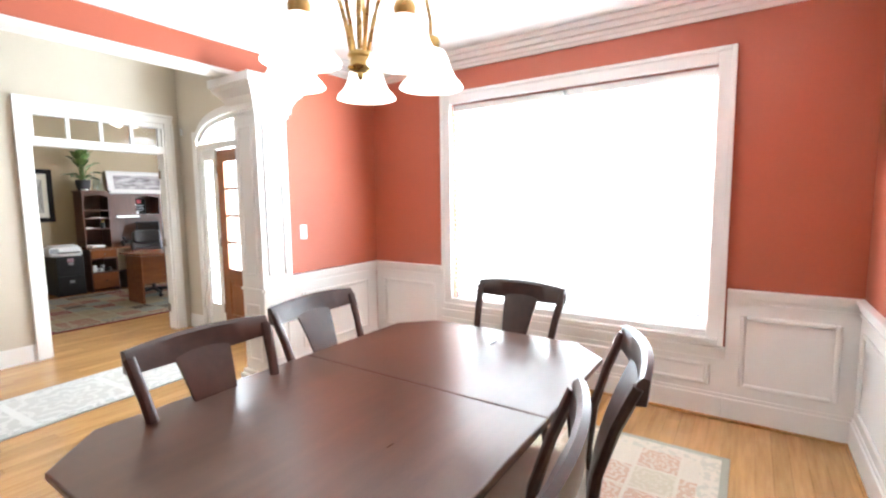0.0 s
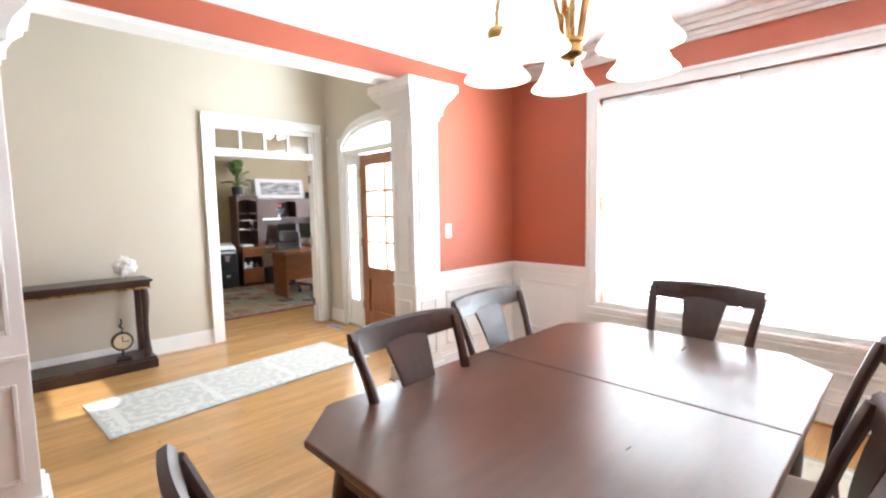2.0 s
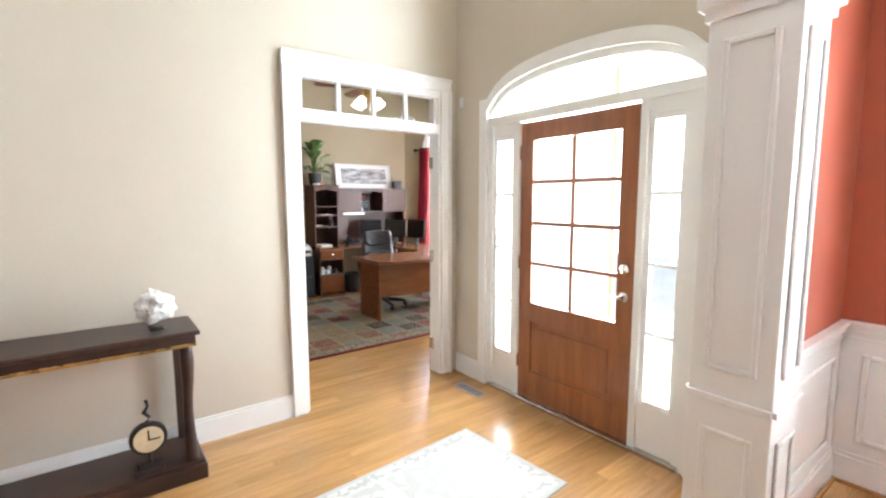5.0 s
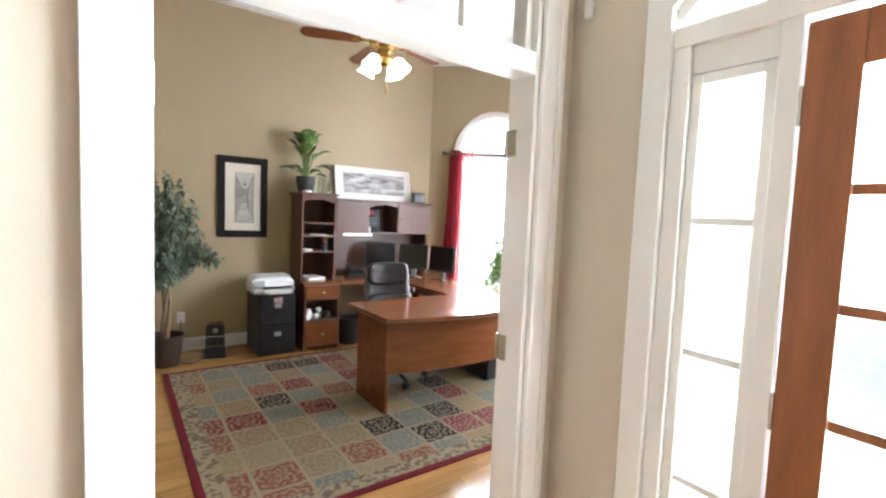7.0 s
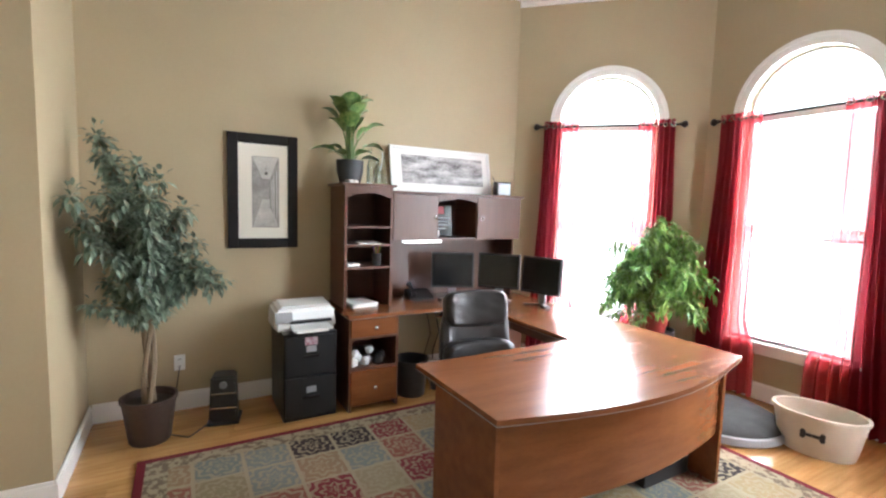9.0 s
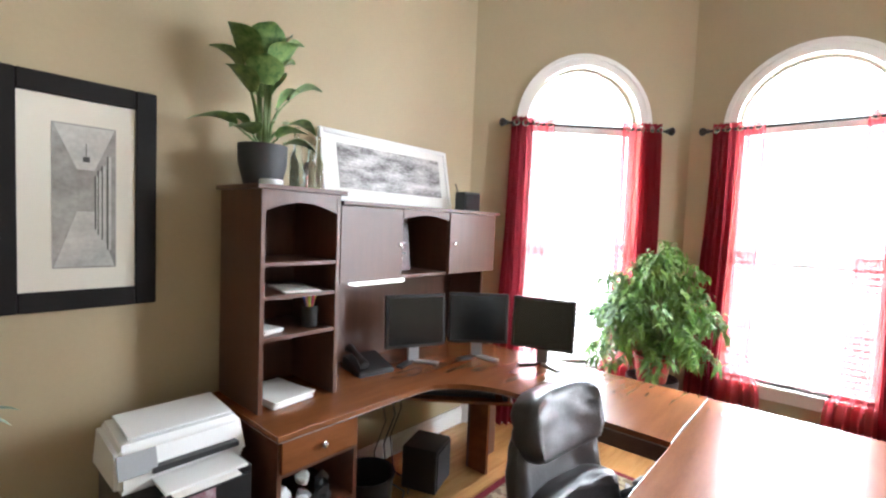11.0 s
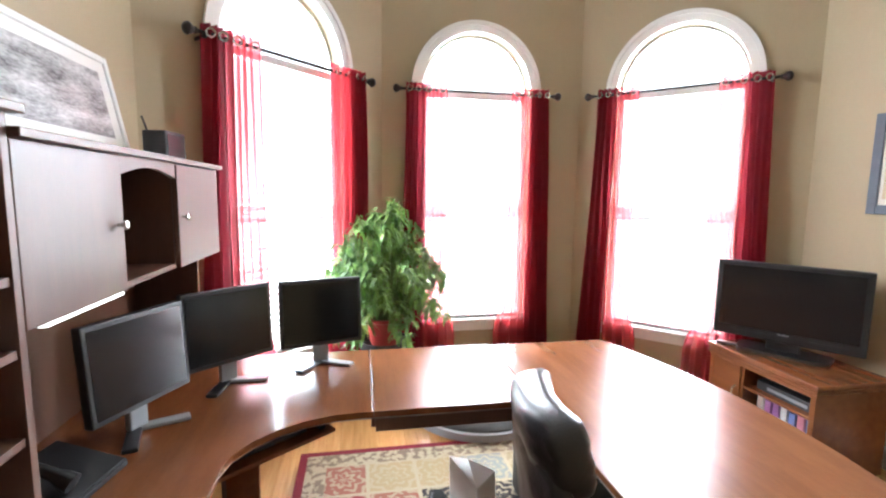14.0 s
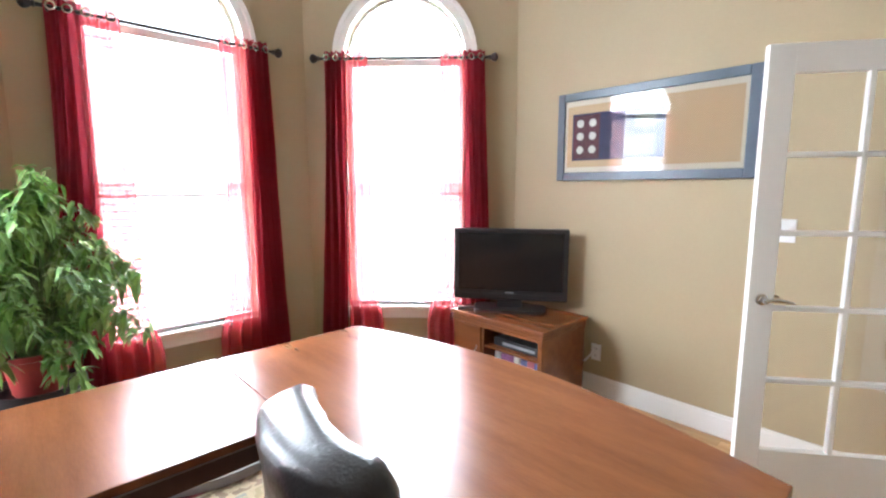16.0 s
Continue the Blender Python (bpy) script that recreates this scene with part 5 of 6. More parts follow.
def monitor(x, y, turn, tilt=4):
    e = thing("computer_monitor", x, y, DT1, turn, "black flat computer monitor switched off on silver stand", "monitor", "three monitors on the desk")
    s = part("bezel", moved(solid((-0.19, -0.018, 0, 0.19, 0.018, 0.315), bevel=0.005), pose(0, -0.02, 0.10, -tilt, 0, 0)), BLACKP, e)
    part("screen", moved(solid((-0.175, -0.0195, 0.018, 0.175, -0.0175, 0.298)), pose(0, -0.02, 0.10, -tilt, 0, 0)), SCREEN, s)
    part("neck", solid((-0.035, 0.0, 0.012, 0.035, 0.025, 0.24), bevel=0.005), GREYP, e)
    for sx in (-1, 1):
        part("foot", moved(solid((-0.022, -0.15, 0, 0.022, 0.02, 0.014), bevel=0.004), pose(sx * 0.012, 0.01, 0, 0, 0, sx * 48)), GREYP if sx > 0 else BLACKP, e)


monitor(-9.69, 4.10, 66)
monitor(-9.50, 4.48, 42)
monitor(-9.13, 4.66, 16)

ph = thing("desk_phone", -9.76, 3.80, DT1, 80, "black desk telephone with handset and card", "telephone")
pb = bmesh.new()
hexa(pb, [(-0.11, -0.11, 0), (0.11, -0.11, 0), (0.11, 0.10, 0), (-0.11, 0.10, 0), (-0.11, -0.11, 0.025), (0.11, -0.11, 0.025), (0.11, 0.10, 0.08), (-0.11, 0.10, 0.08)])
bmesh.ops.bevel(pb, geom=list(pb.edges), offset=0.006, segments=2, affect="EDGES")
part("body", pb, BLACKP, ph)
part("handset", moved(tube(bent((-0.07, -0.09, 0.06), (-0.07, 0, 0.11), (-0.07, 0.09, 0.115), 8), [0.026, 0.024, 0.017, 0.016, 0.016, 0.016, 0.017, 0.024, 0.026], 10), Matrix()), BLACKP, ph, smooth=True)
part("card", moved(solid((0.0, -0.06, 0, 0.08, -0.01, 0.002)), pose(0, 0, 0.046, 14.5, 0, 0)), PAPER, ph)


def office_chair():
    e = thing("office_chair", -8.235, 3.50, 0.01, -99, "black leather high-back office chair on castors", "chair")
    # local: sits facing +y, back at -y
    def cushion(name, w_, h, t, m, rough):
        bm = bmesh.new()
        bmesh.ops.create_cube(bm, size=1)
        bmesh.ops.subdivide_edges(bm, edges=list(bm.edges), cuts=11, use_grid_fill=True)
        for v in bm.verts:
            x, y, z = v.co * 2
            px, pz, py = abs(x) ** 4, abs(z) ** 4, abs(y) ** 4
            k = 1.0 / max(1e-6, (px + py + pz)) ** 0.25
            k = min(1.0, k)
            v.co = Vector((x * k * w_ / 2, y * k * t / 2, z * k * h / 2))
            n_ = noise.noise(Vector((x * 2.2, z * 6 + 3 * rough, y))) + 0.8 * noise.noise(Vector((x * 9, z * 3, y * 3)))
            v.co.y += 0.008 * n_
            v.co.y += 0.03 * x * x * (1 if rough < 2 else 0)
        return part(name, moved(bm, m), LEATHER, e, smooth=True)

    cushion("backrest", 0.46, 0.52, 0.085, pose(0, -0.235, 0.70, 10, 0, 0), 0)
    cushion("head_cushion", 0.41, 0.22, 0.125, pose(0, -0.245, 0.945, 12, 0, 0), 1)
    cushion("lumbar_cushion", 0.46, 0.26, 0.12, pose(0, -0.17, 0.64, 8, 0, 0), 1.5)
    cushion("seat", 0.54, 0.54, 0.14, pose(0, 0.05, 0.47, 90, 0, 0), 3)
    for s in (-1, 1):
        pts = [(s * 0.27, -0.17, 0.50), (s * 0.31, -0.15, 0.60), (s * 0.32, -0.08, 0.66), (s * 0.32, 0.08, 0.665), (s * 0.31, 0.17, 0.62), (s * 0.28, 0.17, 0.50)]
        arm = part("armrest", tube(pts, 0.022, 8), BLACKP, e, smooth=True)
        part("arm_pad", solid((s * 0.32 - 0.035, -0.10, 0.672, s * 0.32 + 0.035, 0.12, 0.70), bevel=0.012), LEATHER, arm)
    part("gas_lift", lathe([(0.03, 0.09), (0.03, 0.25), (0.02, 0.25), (0.02, 0.38)], 12), BLACKP, e, smooth=True)
    part("seat_plate", solid((-0.12, -0.10, 0.375, 0.12, 0.14, 0.40), bevel=0.006), BLACKP, e)
    for k in range(5):
        a = radians(72 * k + 20)
        ca, sa = math.cos(a), math.sin(a)
        leg = part("base_leg", tube([(0, 0, 0.11), (0.16 * ca, 0.16 * sa, 0.095), (0.30 * ca, 0.30 * sa, 0.07)], [0.03, 0.024, 0.018], 8), BLACKP, e, smooth=True)
        wheel = moved(lathe([(0.018, -0.022), (0.028, -0.018), (0.028, 0.018), (0.018, 0.022)], 14), pose(0.30 * ca, 0.30 * sa, 0.029, 90, 0, math.degrees(a) + 30))
        part("castor", wheel, BLACKP, leg, smooth=True)


office_chair()


def file_cabinet():
    e = thing("file_cabinet", -9.68, 2.78, 0, 0, "black steel two-drawer file cabinet with labels", "cabinet")
    part("body", solid((-0.27, -0.19, 0.0, 0.235, 0.19, 0.64), bevel=0.004), BLACKP, e)
    for z in (0.035, 0.335):
        d = part("drawer", solid((0.236, -0.18, z, 0.256, 0.18, z + 0.285), bevel=0.004), BLACKP, e)
        part("handle", solid((0.256, -0.06, z + 0.13, 0.272, 0.06, z + 0.15), bevel=0.005), IRON, d)
        part("label_holder", solid((0.2562, -0.035, z + 0.17, 0.259, 0.035, z + 0.215)), GREYP, d)


file_cabinet()
STICKER = material("red_and_blue_sticker", (0.55, 0.50, 0.52), 0.5, vary=0.3, scale=30, fine=90, base2=(0.25, 0.06, 0.10))
st_ = part("sticker", solid((-9.4238, 2.735, 0.555, -9.4226, 2.825, 0.615)), STICKER)
tagged(st_, "small red and blue sticker on the cabinet drawer", "sticker")


def printer():
    e = thing("inkjet_printer", -9.66, 2.77, 0.64, 0, "white inkjet printer with paper in its tray", "printer")
    bm = bmesh.new()
    hexa(bm, [(-0.19, -0.225, 0), (0.14, -0.225, 0), (0.14, 0.225, 0), (-0.19, 0.225, 0), (-0.17, -0.215, 0.175), (0.09, -0.215, 0.15), (0.09, 0.215, 0.15), (-0.17, 0.215, 0.175)])
    bmesh.ops.bevel(bm, geom=list(bm.edges), offset=0.022, segments=3, affect="EDGES")
    part("body", bm, WHITEP, e, smooth=True)
    part("lid", moved(solid((-0.15, -0.17, 0, 0.06, 0.19, 0.008), bevel=0.004), pose(0, 0, 0.165, 0, 5.5, 0)), WHITEP, e)
    part("paper_slot", solid((0.10, -0.12, 0.055, 0.150, 0.18, 0.075), bevel=0.003), BLACKP, e)
    part("control_panel", moved(solid((-0.04, -0.06, 0, 0.04, 0.06, 0.006), bevel=0.003), pose(0.125, -0.16, 0.10, 0, 68, 0)), GREYP, e)
    part("paper_tray", solid((0.10, -0.12, 0.028, 0.27, 0.16, 0.038), bevel=0.003), WHITEP, e)
    part("paper_sheet", moved(solid((0.06, -0.10, 0, 0.30, 0.12, 0.003)), pose(0, 0, 0.042, 0, 4, 0)), PAPER, e)


printer()

ht = thing("space_heater", -9.70, 2.23, 0, -12, "small black tower heater with silver bands and dial", "heater")
part("foot", solid((-0.095, -0.105, 0, 0.11, 0.105, 0.02), bevel=0.008), BLACKP, ht)
hb = bmesh.new()
hexa(hb, [(-0.075, -0.085, 0.02), (0.085, -0.095, 0.02), (0.085, 0.095, 0.02), (-0.075, 0.085, 0.02), (-0.07, -0.075, 0.345), (0.055, -0.085, 0.33), (0.055, 0.085, 0.33), (-0.07, 0.075, 0.345)])
bmesh.ops.bevel(hb, geom=list(hb.edges), offset=0.014, segments=3, affect="EDGES")
part("body", hb, BLACKP, ht, smooth=True)
for z in (0.115, 0.215):
    x = 0.086 - 0.03 * (z - 0.02) / 0.31
    part("silver_band", solid((x - 0.004, -0.088, z - 0.006, x + 0.004, 0.088, z + 0.006), bevel=0.003), CHROME, ht, "curved silver trim band")
for i in range(7):
    z = 0.128 + 0.0115 * i
    x = 0.086 - 0.03 * (z - 0.02) / 0.31
    part("grille_slat", solid((x - 0.002, -0.075, z, x + 0.003, 0.075, z + 0.004)), IRON, ht)
part("dial", moved(lathe([(0.026, 0), (0.026, 0.008), (0.020, 0.014)], 20), pose(0.062, 0, 0.275, 0, 84, 0)), GREYP, ht, "round grey control dial", smooth=True)


def outlet(x, y, z, turn):
    e = thing("wall_outlet", x, y, z, turn, "white wall outlet plate with plugs", "outlet", "wall outlets")
    part("plate", solid((-0.036, -0.007, -0.058, 0.036, -0.001, 0.058), bevel=0.003), WHITEP, e)
    for s in (-1, 1):
        part("socket", solid((-0.017, -0.0095, s * 0.026 - 0.014, 0.017, -0.0065, s * 0.026 + 0.014), bevel=0.002), WHITEP, e)
        part("slots", solid((-0.008, -0.0102, s * 0.026 - 0.006, -0.005, -0.0094, s * 0.026 + 0.007), (0.005, -0.0102, s * 0.026 - 0.006, 0.008, -0.0094, s * 0.026 + 0.007)), BLACKP, e)


outlet(-10.018, 1.95, 0.36, 90)
outlet(FX1 - 0.001, 4.38, 0.30, -90)
outlet(FX1 - 0.001, 4.58, 0.33, -90)
cord = part("power_cord", tube([(FX1 - 0.03, 4.38, 0.32), (FX1 - 0.06, 4.43, 0.24), (FX1 - 0.05, 4.50, 0.22), (FX1 - 0.06, 4.56, 0.30), (FX1 - 0.08, 4.60, 0.24), (FX1 - 0.05, 4.58, 0.10), (FX1 - 0.08, 4.52, 0.02)], 0.006, 8), WHITEP, None, smooth=True)
tagged(cord, "white power cord hanging from the outlet", "cable")
cord = part("power_cord", tube([(-9.66, 2.16, 0.03), (-9.6, 2.08, 0.008), (-9.5, 2.0, 0.008), (-9.62, 1.86, 0.008), (-9.85, 1.9, 0.03), (-10.0, 1.95, 0.33)], 0.004, 6), BLACKP, None, smooth=True)
tagged(cord, "black heater cord lying on the floor", "cable")
sw = thing("light_switch", FX1 - 0.001, 3.38, 1.22, -90, "white double light switch plate on tan wall", "light switch")
part("plate", solid((-0.055, -0.008, -0.06, 0.055, -0.001, 0.06), bevel=0.003), WHITEP, sw)
for x in (-0.024, 0.024):
    part("rocker", solid((x - 0.014, -0.013, -0.03, x + 0.014, -0.007, 0.03), bevel=0.002), WHITEP, sw)


def tv_stand():
    e = thing("tv_stand", -6.24, 4.80, 0, 0, "cherry wood media stand with open shelves", "media stand")
    # local -x is the front
    part("top", solid((-0.29, -0.40, 0.545, 0.25, 0.40, 0.572), bevel=0.006), CHERRY, e)
    part("cornice", solid((-0.275, -0.385, 0.49, 0.24, 0.385, 0.545), (-0.283, -0.39, 0.505, 0.24, 0.39, 0.515), (-0.283, -0.39, 0.525, 0.24, 0.39, 0.535)), CHERRY, e)
    part("side", solid((-0.27, -0.38, 0, 0.24, -0.35, 0.49)), CHERRY, e)
    part("side", solid((-0.27, 0.35, 0, 0.24, 0.38, 0.49)), CHERRY, e)
    part("back", solid((0.225, -0.35, 0, 0.24, 0.35, 0.49)), HUTCH, e)
    part("divider", solid((-0.26, 0.10, 0.05, 0.225, 0.12, 0.49)), CHERRY, e)
    part("plinth", solid((-0.26, -0.35, 0, -0.24, 0.35, 0.05)), CHERRY, e)
    for z in (0.05, 0.21, 0.35):
        part("shelf", solid((-0.255, -0.35, z, 0.225, 0.10, z + 0.015)), CHERRY, e)
    d = part("door", solid((-0.272, 0.122, 0.055, -0.255, 0.348, 0.487), bevel=0.004), CHERRY, e)
    part("handle", tube([(-0.274, 0.15, 0.25), (-0.295, 0.15, 0.27), (-0.295, 0.15, 0.33), (-0.274, 0.15, 0.35)], 0.005, 8), CHROME, d, smooth=True)
    b = part("media_player", solid((-0.20, -0.30, 0, 0.12, 0.06, 0.055), bevel=0.004), BLACKP, None)
    b.matrix_world = pose(-6.24, 4.80, 0.365)
    tagged(b, "black disc player on the stand shelf", "media player")
    part("fascia", solid((-0.204, -0.28, 0.018, -0.1995, -0.02, 0.036)), GREYP, b)
    rnd = random.Random(5)
    for i in range(7):
        y = 4.49 + 0.055 * i
        c_ = material("case_tone", rnd.choice([(0.5, 0.5, 0.55), (0.30, 0.12, 0.30), (0.55, 0.2, 0.25), (0.65, 0.65, 0.62), (0.12, 0.16, 0.35)]), 0.4)
        h_ = part("disc_case", solid((-0.18, 0, 0, 0.0, 0.045, 0.08 + 0.03 * rnd.random()), bevel=0.003), c_, None)
        h_.matrix_world = pose(-6.24, y, 0.225)
        tagged(h_, "plastic disc case standing on the shelf", "disc case", "disc cases")


tv_stand()


def television():
    e = thing("television", -6.25, 4.88, 0.572, -55, "black flat-screen television switched off", "television")
    part("bezel", solid((-0.40, -0.03, 0.075, 0.40, 0.03, 0.585), bevel=0.01), BLACKP, e)
    part("screen", solid((-0.365, -0.0325, 0.145, 0.365, -0.0302, 0.555)), SCREEN, e)
    part("speaker_bar", solid((-0.36, -0.034, 0.085, 0.36, -0.0305, 0.12), bevel=0.001), BLACKP, e)
    part("badge", solid((-0.03, -0.0355, 0.126, 0.03, -0.0305, 0.134)), GREYP, e)
    part("neck", solid((-0.09, -0.02, 0.015, 0.09, 0.03, 0.09), bevel=0.006), BLACKP, e)
    part("foot", prism(rounded([(-0.24, -0.12), (0.24, -0.12), (0.26, 0.10), (-0.26, 0.10)], 0.05), 0, 0.022, 0.006), BLACKP, e)


television()


def ceiling_fan():
    e = thing("ceiling_fan", -8.0, 3.18, -0.08, 0, "brass ceiling fan with cherry blades and lit glass bells", "ceiling fan")
    part("canopy", lathe([(0.03, ZO - 0.03), (0.06, ZO), (0.075, ZO + 0.079)], 20), BRASS, e, smooth=True)
    part("downrod", tube([(0, 0, 3.15), (0, 0, ZO - 0.02)], 0.012, 10), BRASS, e, smooth=True)
    part("motor", lathe([(0.05, 2.93), (0.11, 2.95), (0.125, 2.98), (0.125, 3.05), (0.10, 3.10), (0.06, 3.13), (0.03, 3.16)], 24), BRASS, e, smooth=True)
    part("light_hub", lathe([(0.015, 2.80), (0.03, 2.81), (0.06, 2.84), (0.065, 2.87), (0.045, 2.90), (0.05, 2.93)], 20), BRASS, e, smooth=True)
    for k in range(5):
        m = pose(0, 0, 3.0, 0, 0, 72 * k + 33)
        bl = part("blade", moved(prism(rounded([(0.19, -0.055), (0.62, -0.07), (0.66, 0.0), (0.62, 0.07), (0.19, 0.055)], 0.03), -0.004, 0.004), m @ pose(0, 0, 0, 11, 0, 0)), DOORWOOD, e)
        part("blade_iron", moved(solid((0.10, -0.02, -0.012, 0.25, 0.02, -0.005), bevel=0.002), m @ pose(0, 0, 0, 11, 0, 0)), BRASS, bl)
    for k in range(4):
        m = pose(0, 0, 0, 0, 0, 90 * k + 30)
        a = part("light_arm", moved(tube(bent((0.04, 0, 2.86), (0.10, 0, 2.89), (0.125, 0, 2.84), 6), 0.01, 8), m), BRASS, e, smooth=True)
        bell = shell([(0.03, 0), (0.045, -0.012), (0.055, -0.04), (0.06, -0.07), (0.078, -0.105)][::-1], 20)
        part("glass_shade", moved(bell, m @ pose(0.125, 0, 2.845, 0, -28, 0)), SHADE, e, "lit frosted bell shade", smooth=True)
    part("pull_chain", tube([(0.02, 0.02, 2.81), (0.02, 0.02, 2.62)], 0.002, 6), BRASS, e)
    part("chain_knob", lathe([(0.004, 2.59), (0.008, 2.60), (0.006, 2.625)], 10, 0.02, 0.02), BRASS, e)


ceiling_fan()

# ---- plants ----
TRUNK = material("twisted_bark", (0.30, 0.22, 0.14), 0.85, vary=0.25, scale=14, fine=80, bump=0.5, stretch=(1, 1, 0.2))
LEAFV = material("variegated_ficus_leaf", (0.26, 0.31, 0.23), 0.45, vary=0.3, scale=16, fine=40, base2=(0.045, 0.09, 0.055), per_object=0.35)
# LEAFB green is raised to carry window backlight; the leaves transmit none
LEAFB = material("backlit_green_leaf", (0.26, 0.42, 0.10), 0.4, vary=0.25, scale=12, fine=40, base2=(0.09, 0.23, 0.055), per_object=0.4)
LEAFD = material("mottled_dumbcane_leaf", (0.24, 0.34, 0.11), 0.35, vary=0.3, scale=28, fine=60, base2=(0.03, 0.11, 0.025), per_object=0.15)
STALK = material("green_stalk", (0.14, 0.22, 0.07), 0.5, vary=0.15, scale=20)
SOIL = material("potting_soil", (0.05, 0.035, 0.025), 0.95, vary=0.3, scale=40, bump=0.6)
POTG = material("dark_grey_pot", (0.045, 0.047, 0.05), 0.6, vary=0.1, scale=10)
POTR = material("red_plastic_pot", (0.30, 0.035, 0.03), 0.4, vary=0.1, scale=10)
WICKBR = material("brown_woven_basket", (0.055, 0.028, 0.018), 0.6, vary=0.25, scale=40, fine=120, bump=0.6, stretch=(1, 1, 3))


def leaf(bm, p, d, up, length, width, bend=0.3, n=4):
    """A pointed, folded leaf from p along d."""
    d = d.normalized()
    side = d.cross(up)
    side = side.normalized() if side.length > 1e-4 else Vector((1, 0, 0))
    nor = side.cross(d)
    prev = None
    for k in range(n + 1):
        t = k / n
        w_ = width * math.sin(math.pi * min(0.97, 0.08 + 0.92 * t) ** 0.8) * 0.5
        c_ = p + d * length * t - Vector((0, 0, 1)) * bend * length * t * t
        row = [bm.verts.new(c_ + side * w_ + nor * w_ * 0.35), bm.verts.new(c_), bm.verts.new(c_ - side * w_ + nor * w_ * 0.35)]
        if prev:
            bm.faces.new((prev[0], prev[1], row[1], row[0]))
            bm.faces.new((prev[1], prev[2], row[2], row[1]))
        prev = row


def rand_dir(rnd, lift=0.0):
    v = Vector((rnd.gauss(0, 1), rnd.gauss(0, 1), rnd.gauss(0, 1) + lift))
    return v.normalized()


def ficus_tree():
    e = thing("ficus_tree", -9.60, 1.78, 0, 0, "tall variegated artificial ficus tree in woven pot", "tree")
    part("pot", lathe([(0.115, 0), (0.12, 0.01), (0.155, 0.27), (0.165, 0.275), (0.165, 0.295), (0.15, 0.295), (0.145, 0.24)], 24), WICKBR, e, smooth=True)
    part("soil", lathe([(0.14, 0.235), (0.14, 0.25)], 20), SOIL, e)
    tr = bmesh.new()
    for k in range(3):
        a0 = 2.1 * k
        tube([(0.028 * math.cos(a0 + 5 * z), 0.028 * math.sin(a0 + 5 * z) + 0.02 * z, 0.24 + z) for z in [0.09 * i for i in range(10)]], [0.019 - 0.0007 * i for i in range(10)], 7, tr)
    part("trunk", tr, TRUNK, e, smooth=True)
    rnd = random.Random(11)
    lm, cr = bmesh.new(), bmesh.new()
    ends = []
    for k in range(40):
        h = rnd.uniform(0.80, 1.35)
        a = rnd.uniform(0, 6.283)
        reach = rnd.uniform(0.12, 0.34)
        rise = rnd.uniform(0.05, 0.55)
        tip = Vector((reach * math.cos(a) * 0.85, reach * math.sin(a), min(1.95, h + rise)))
        if k < 3:
            tip = Vector((0.05, 0.42 - 0.05 * k, 1.02 + 0.05 * k))
        if k in (4, 5):
            tip = Vector((0.0, -0.22, 1.90 + 0.03 * (k - 4)))
        if k >= 26:
            tip = Vector((rnd.uniform(0.0, 0.40), rnd.uniform(-0.30, 0.10), rnd.uniform(1.30, 1.72)))
        base = Vector((0, 0.02 * h, h * 0.92))
        pts = bent(base, (base + tip) / 2 + Vector((0, 0, 0.06)), tip, 6)
        tube(pts, [0.008, 0.007, 0.006, 0.005, 0.004, 0.003, 0.002], 5, lm)
        ends.append(pts)
    for pts in ends:
        for p in pts[1:]:
            for q in range(28):
                d = rand_dir(rnd, -0.1)
                leaf(cr, p + d * rnd.uniform(0.0, 0.075), d, Vector((0, 0, 1)), rnd.uniform(0.04, 0.068), rnd.uniform(0.023, 0.036), 0.35, 3)
    part("limbs", lm, TRUNK, e)
    part("crown", cr, LEAFV, e, "small cream-edged green leaves")


ficus_tree()


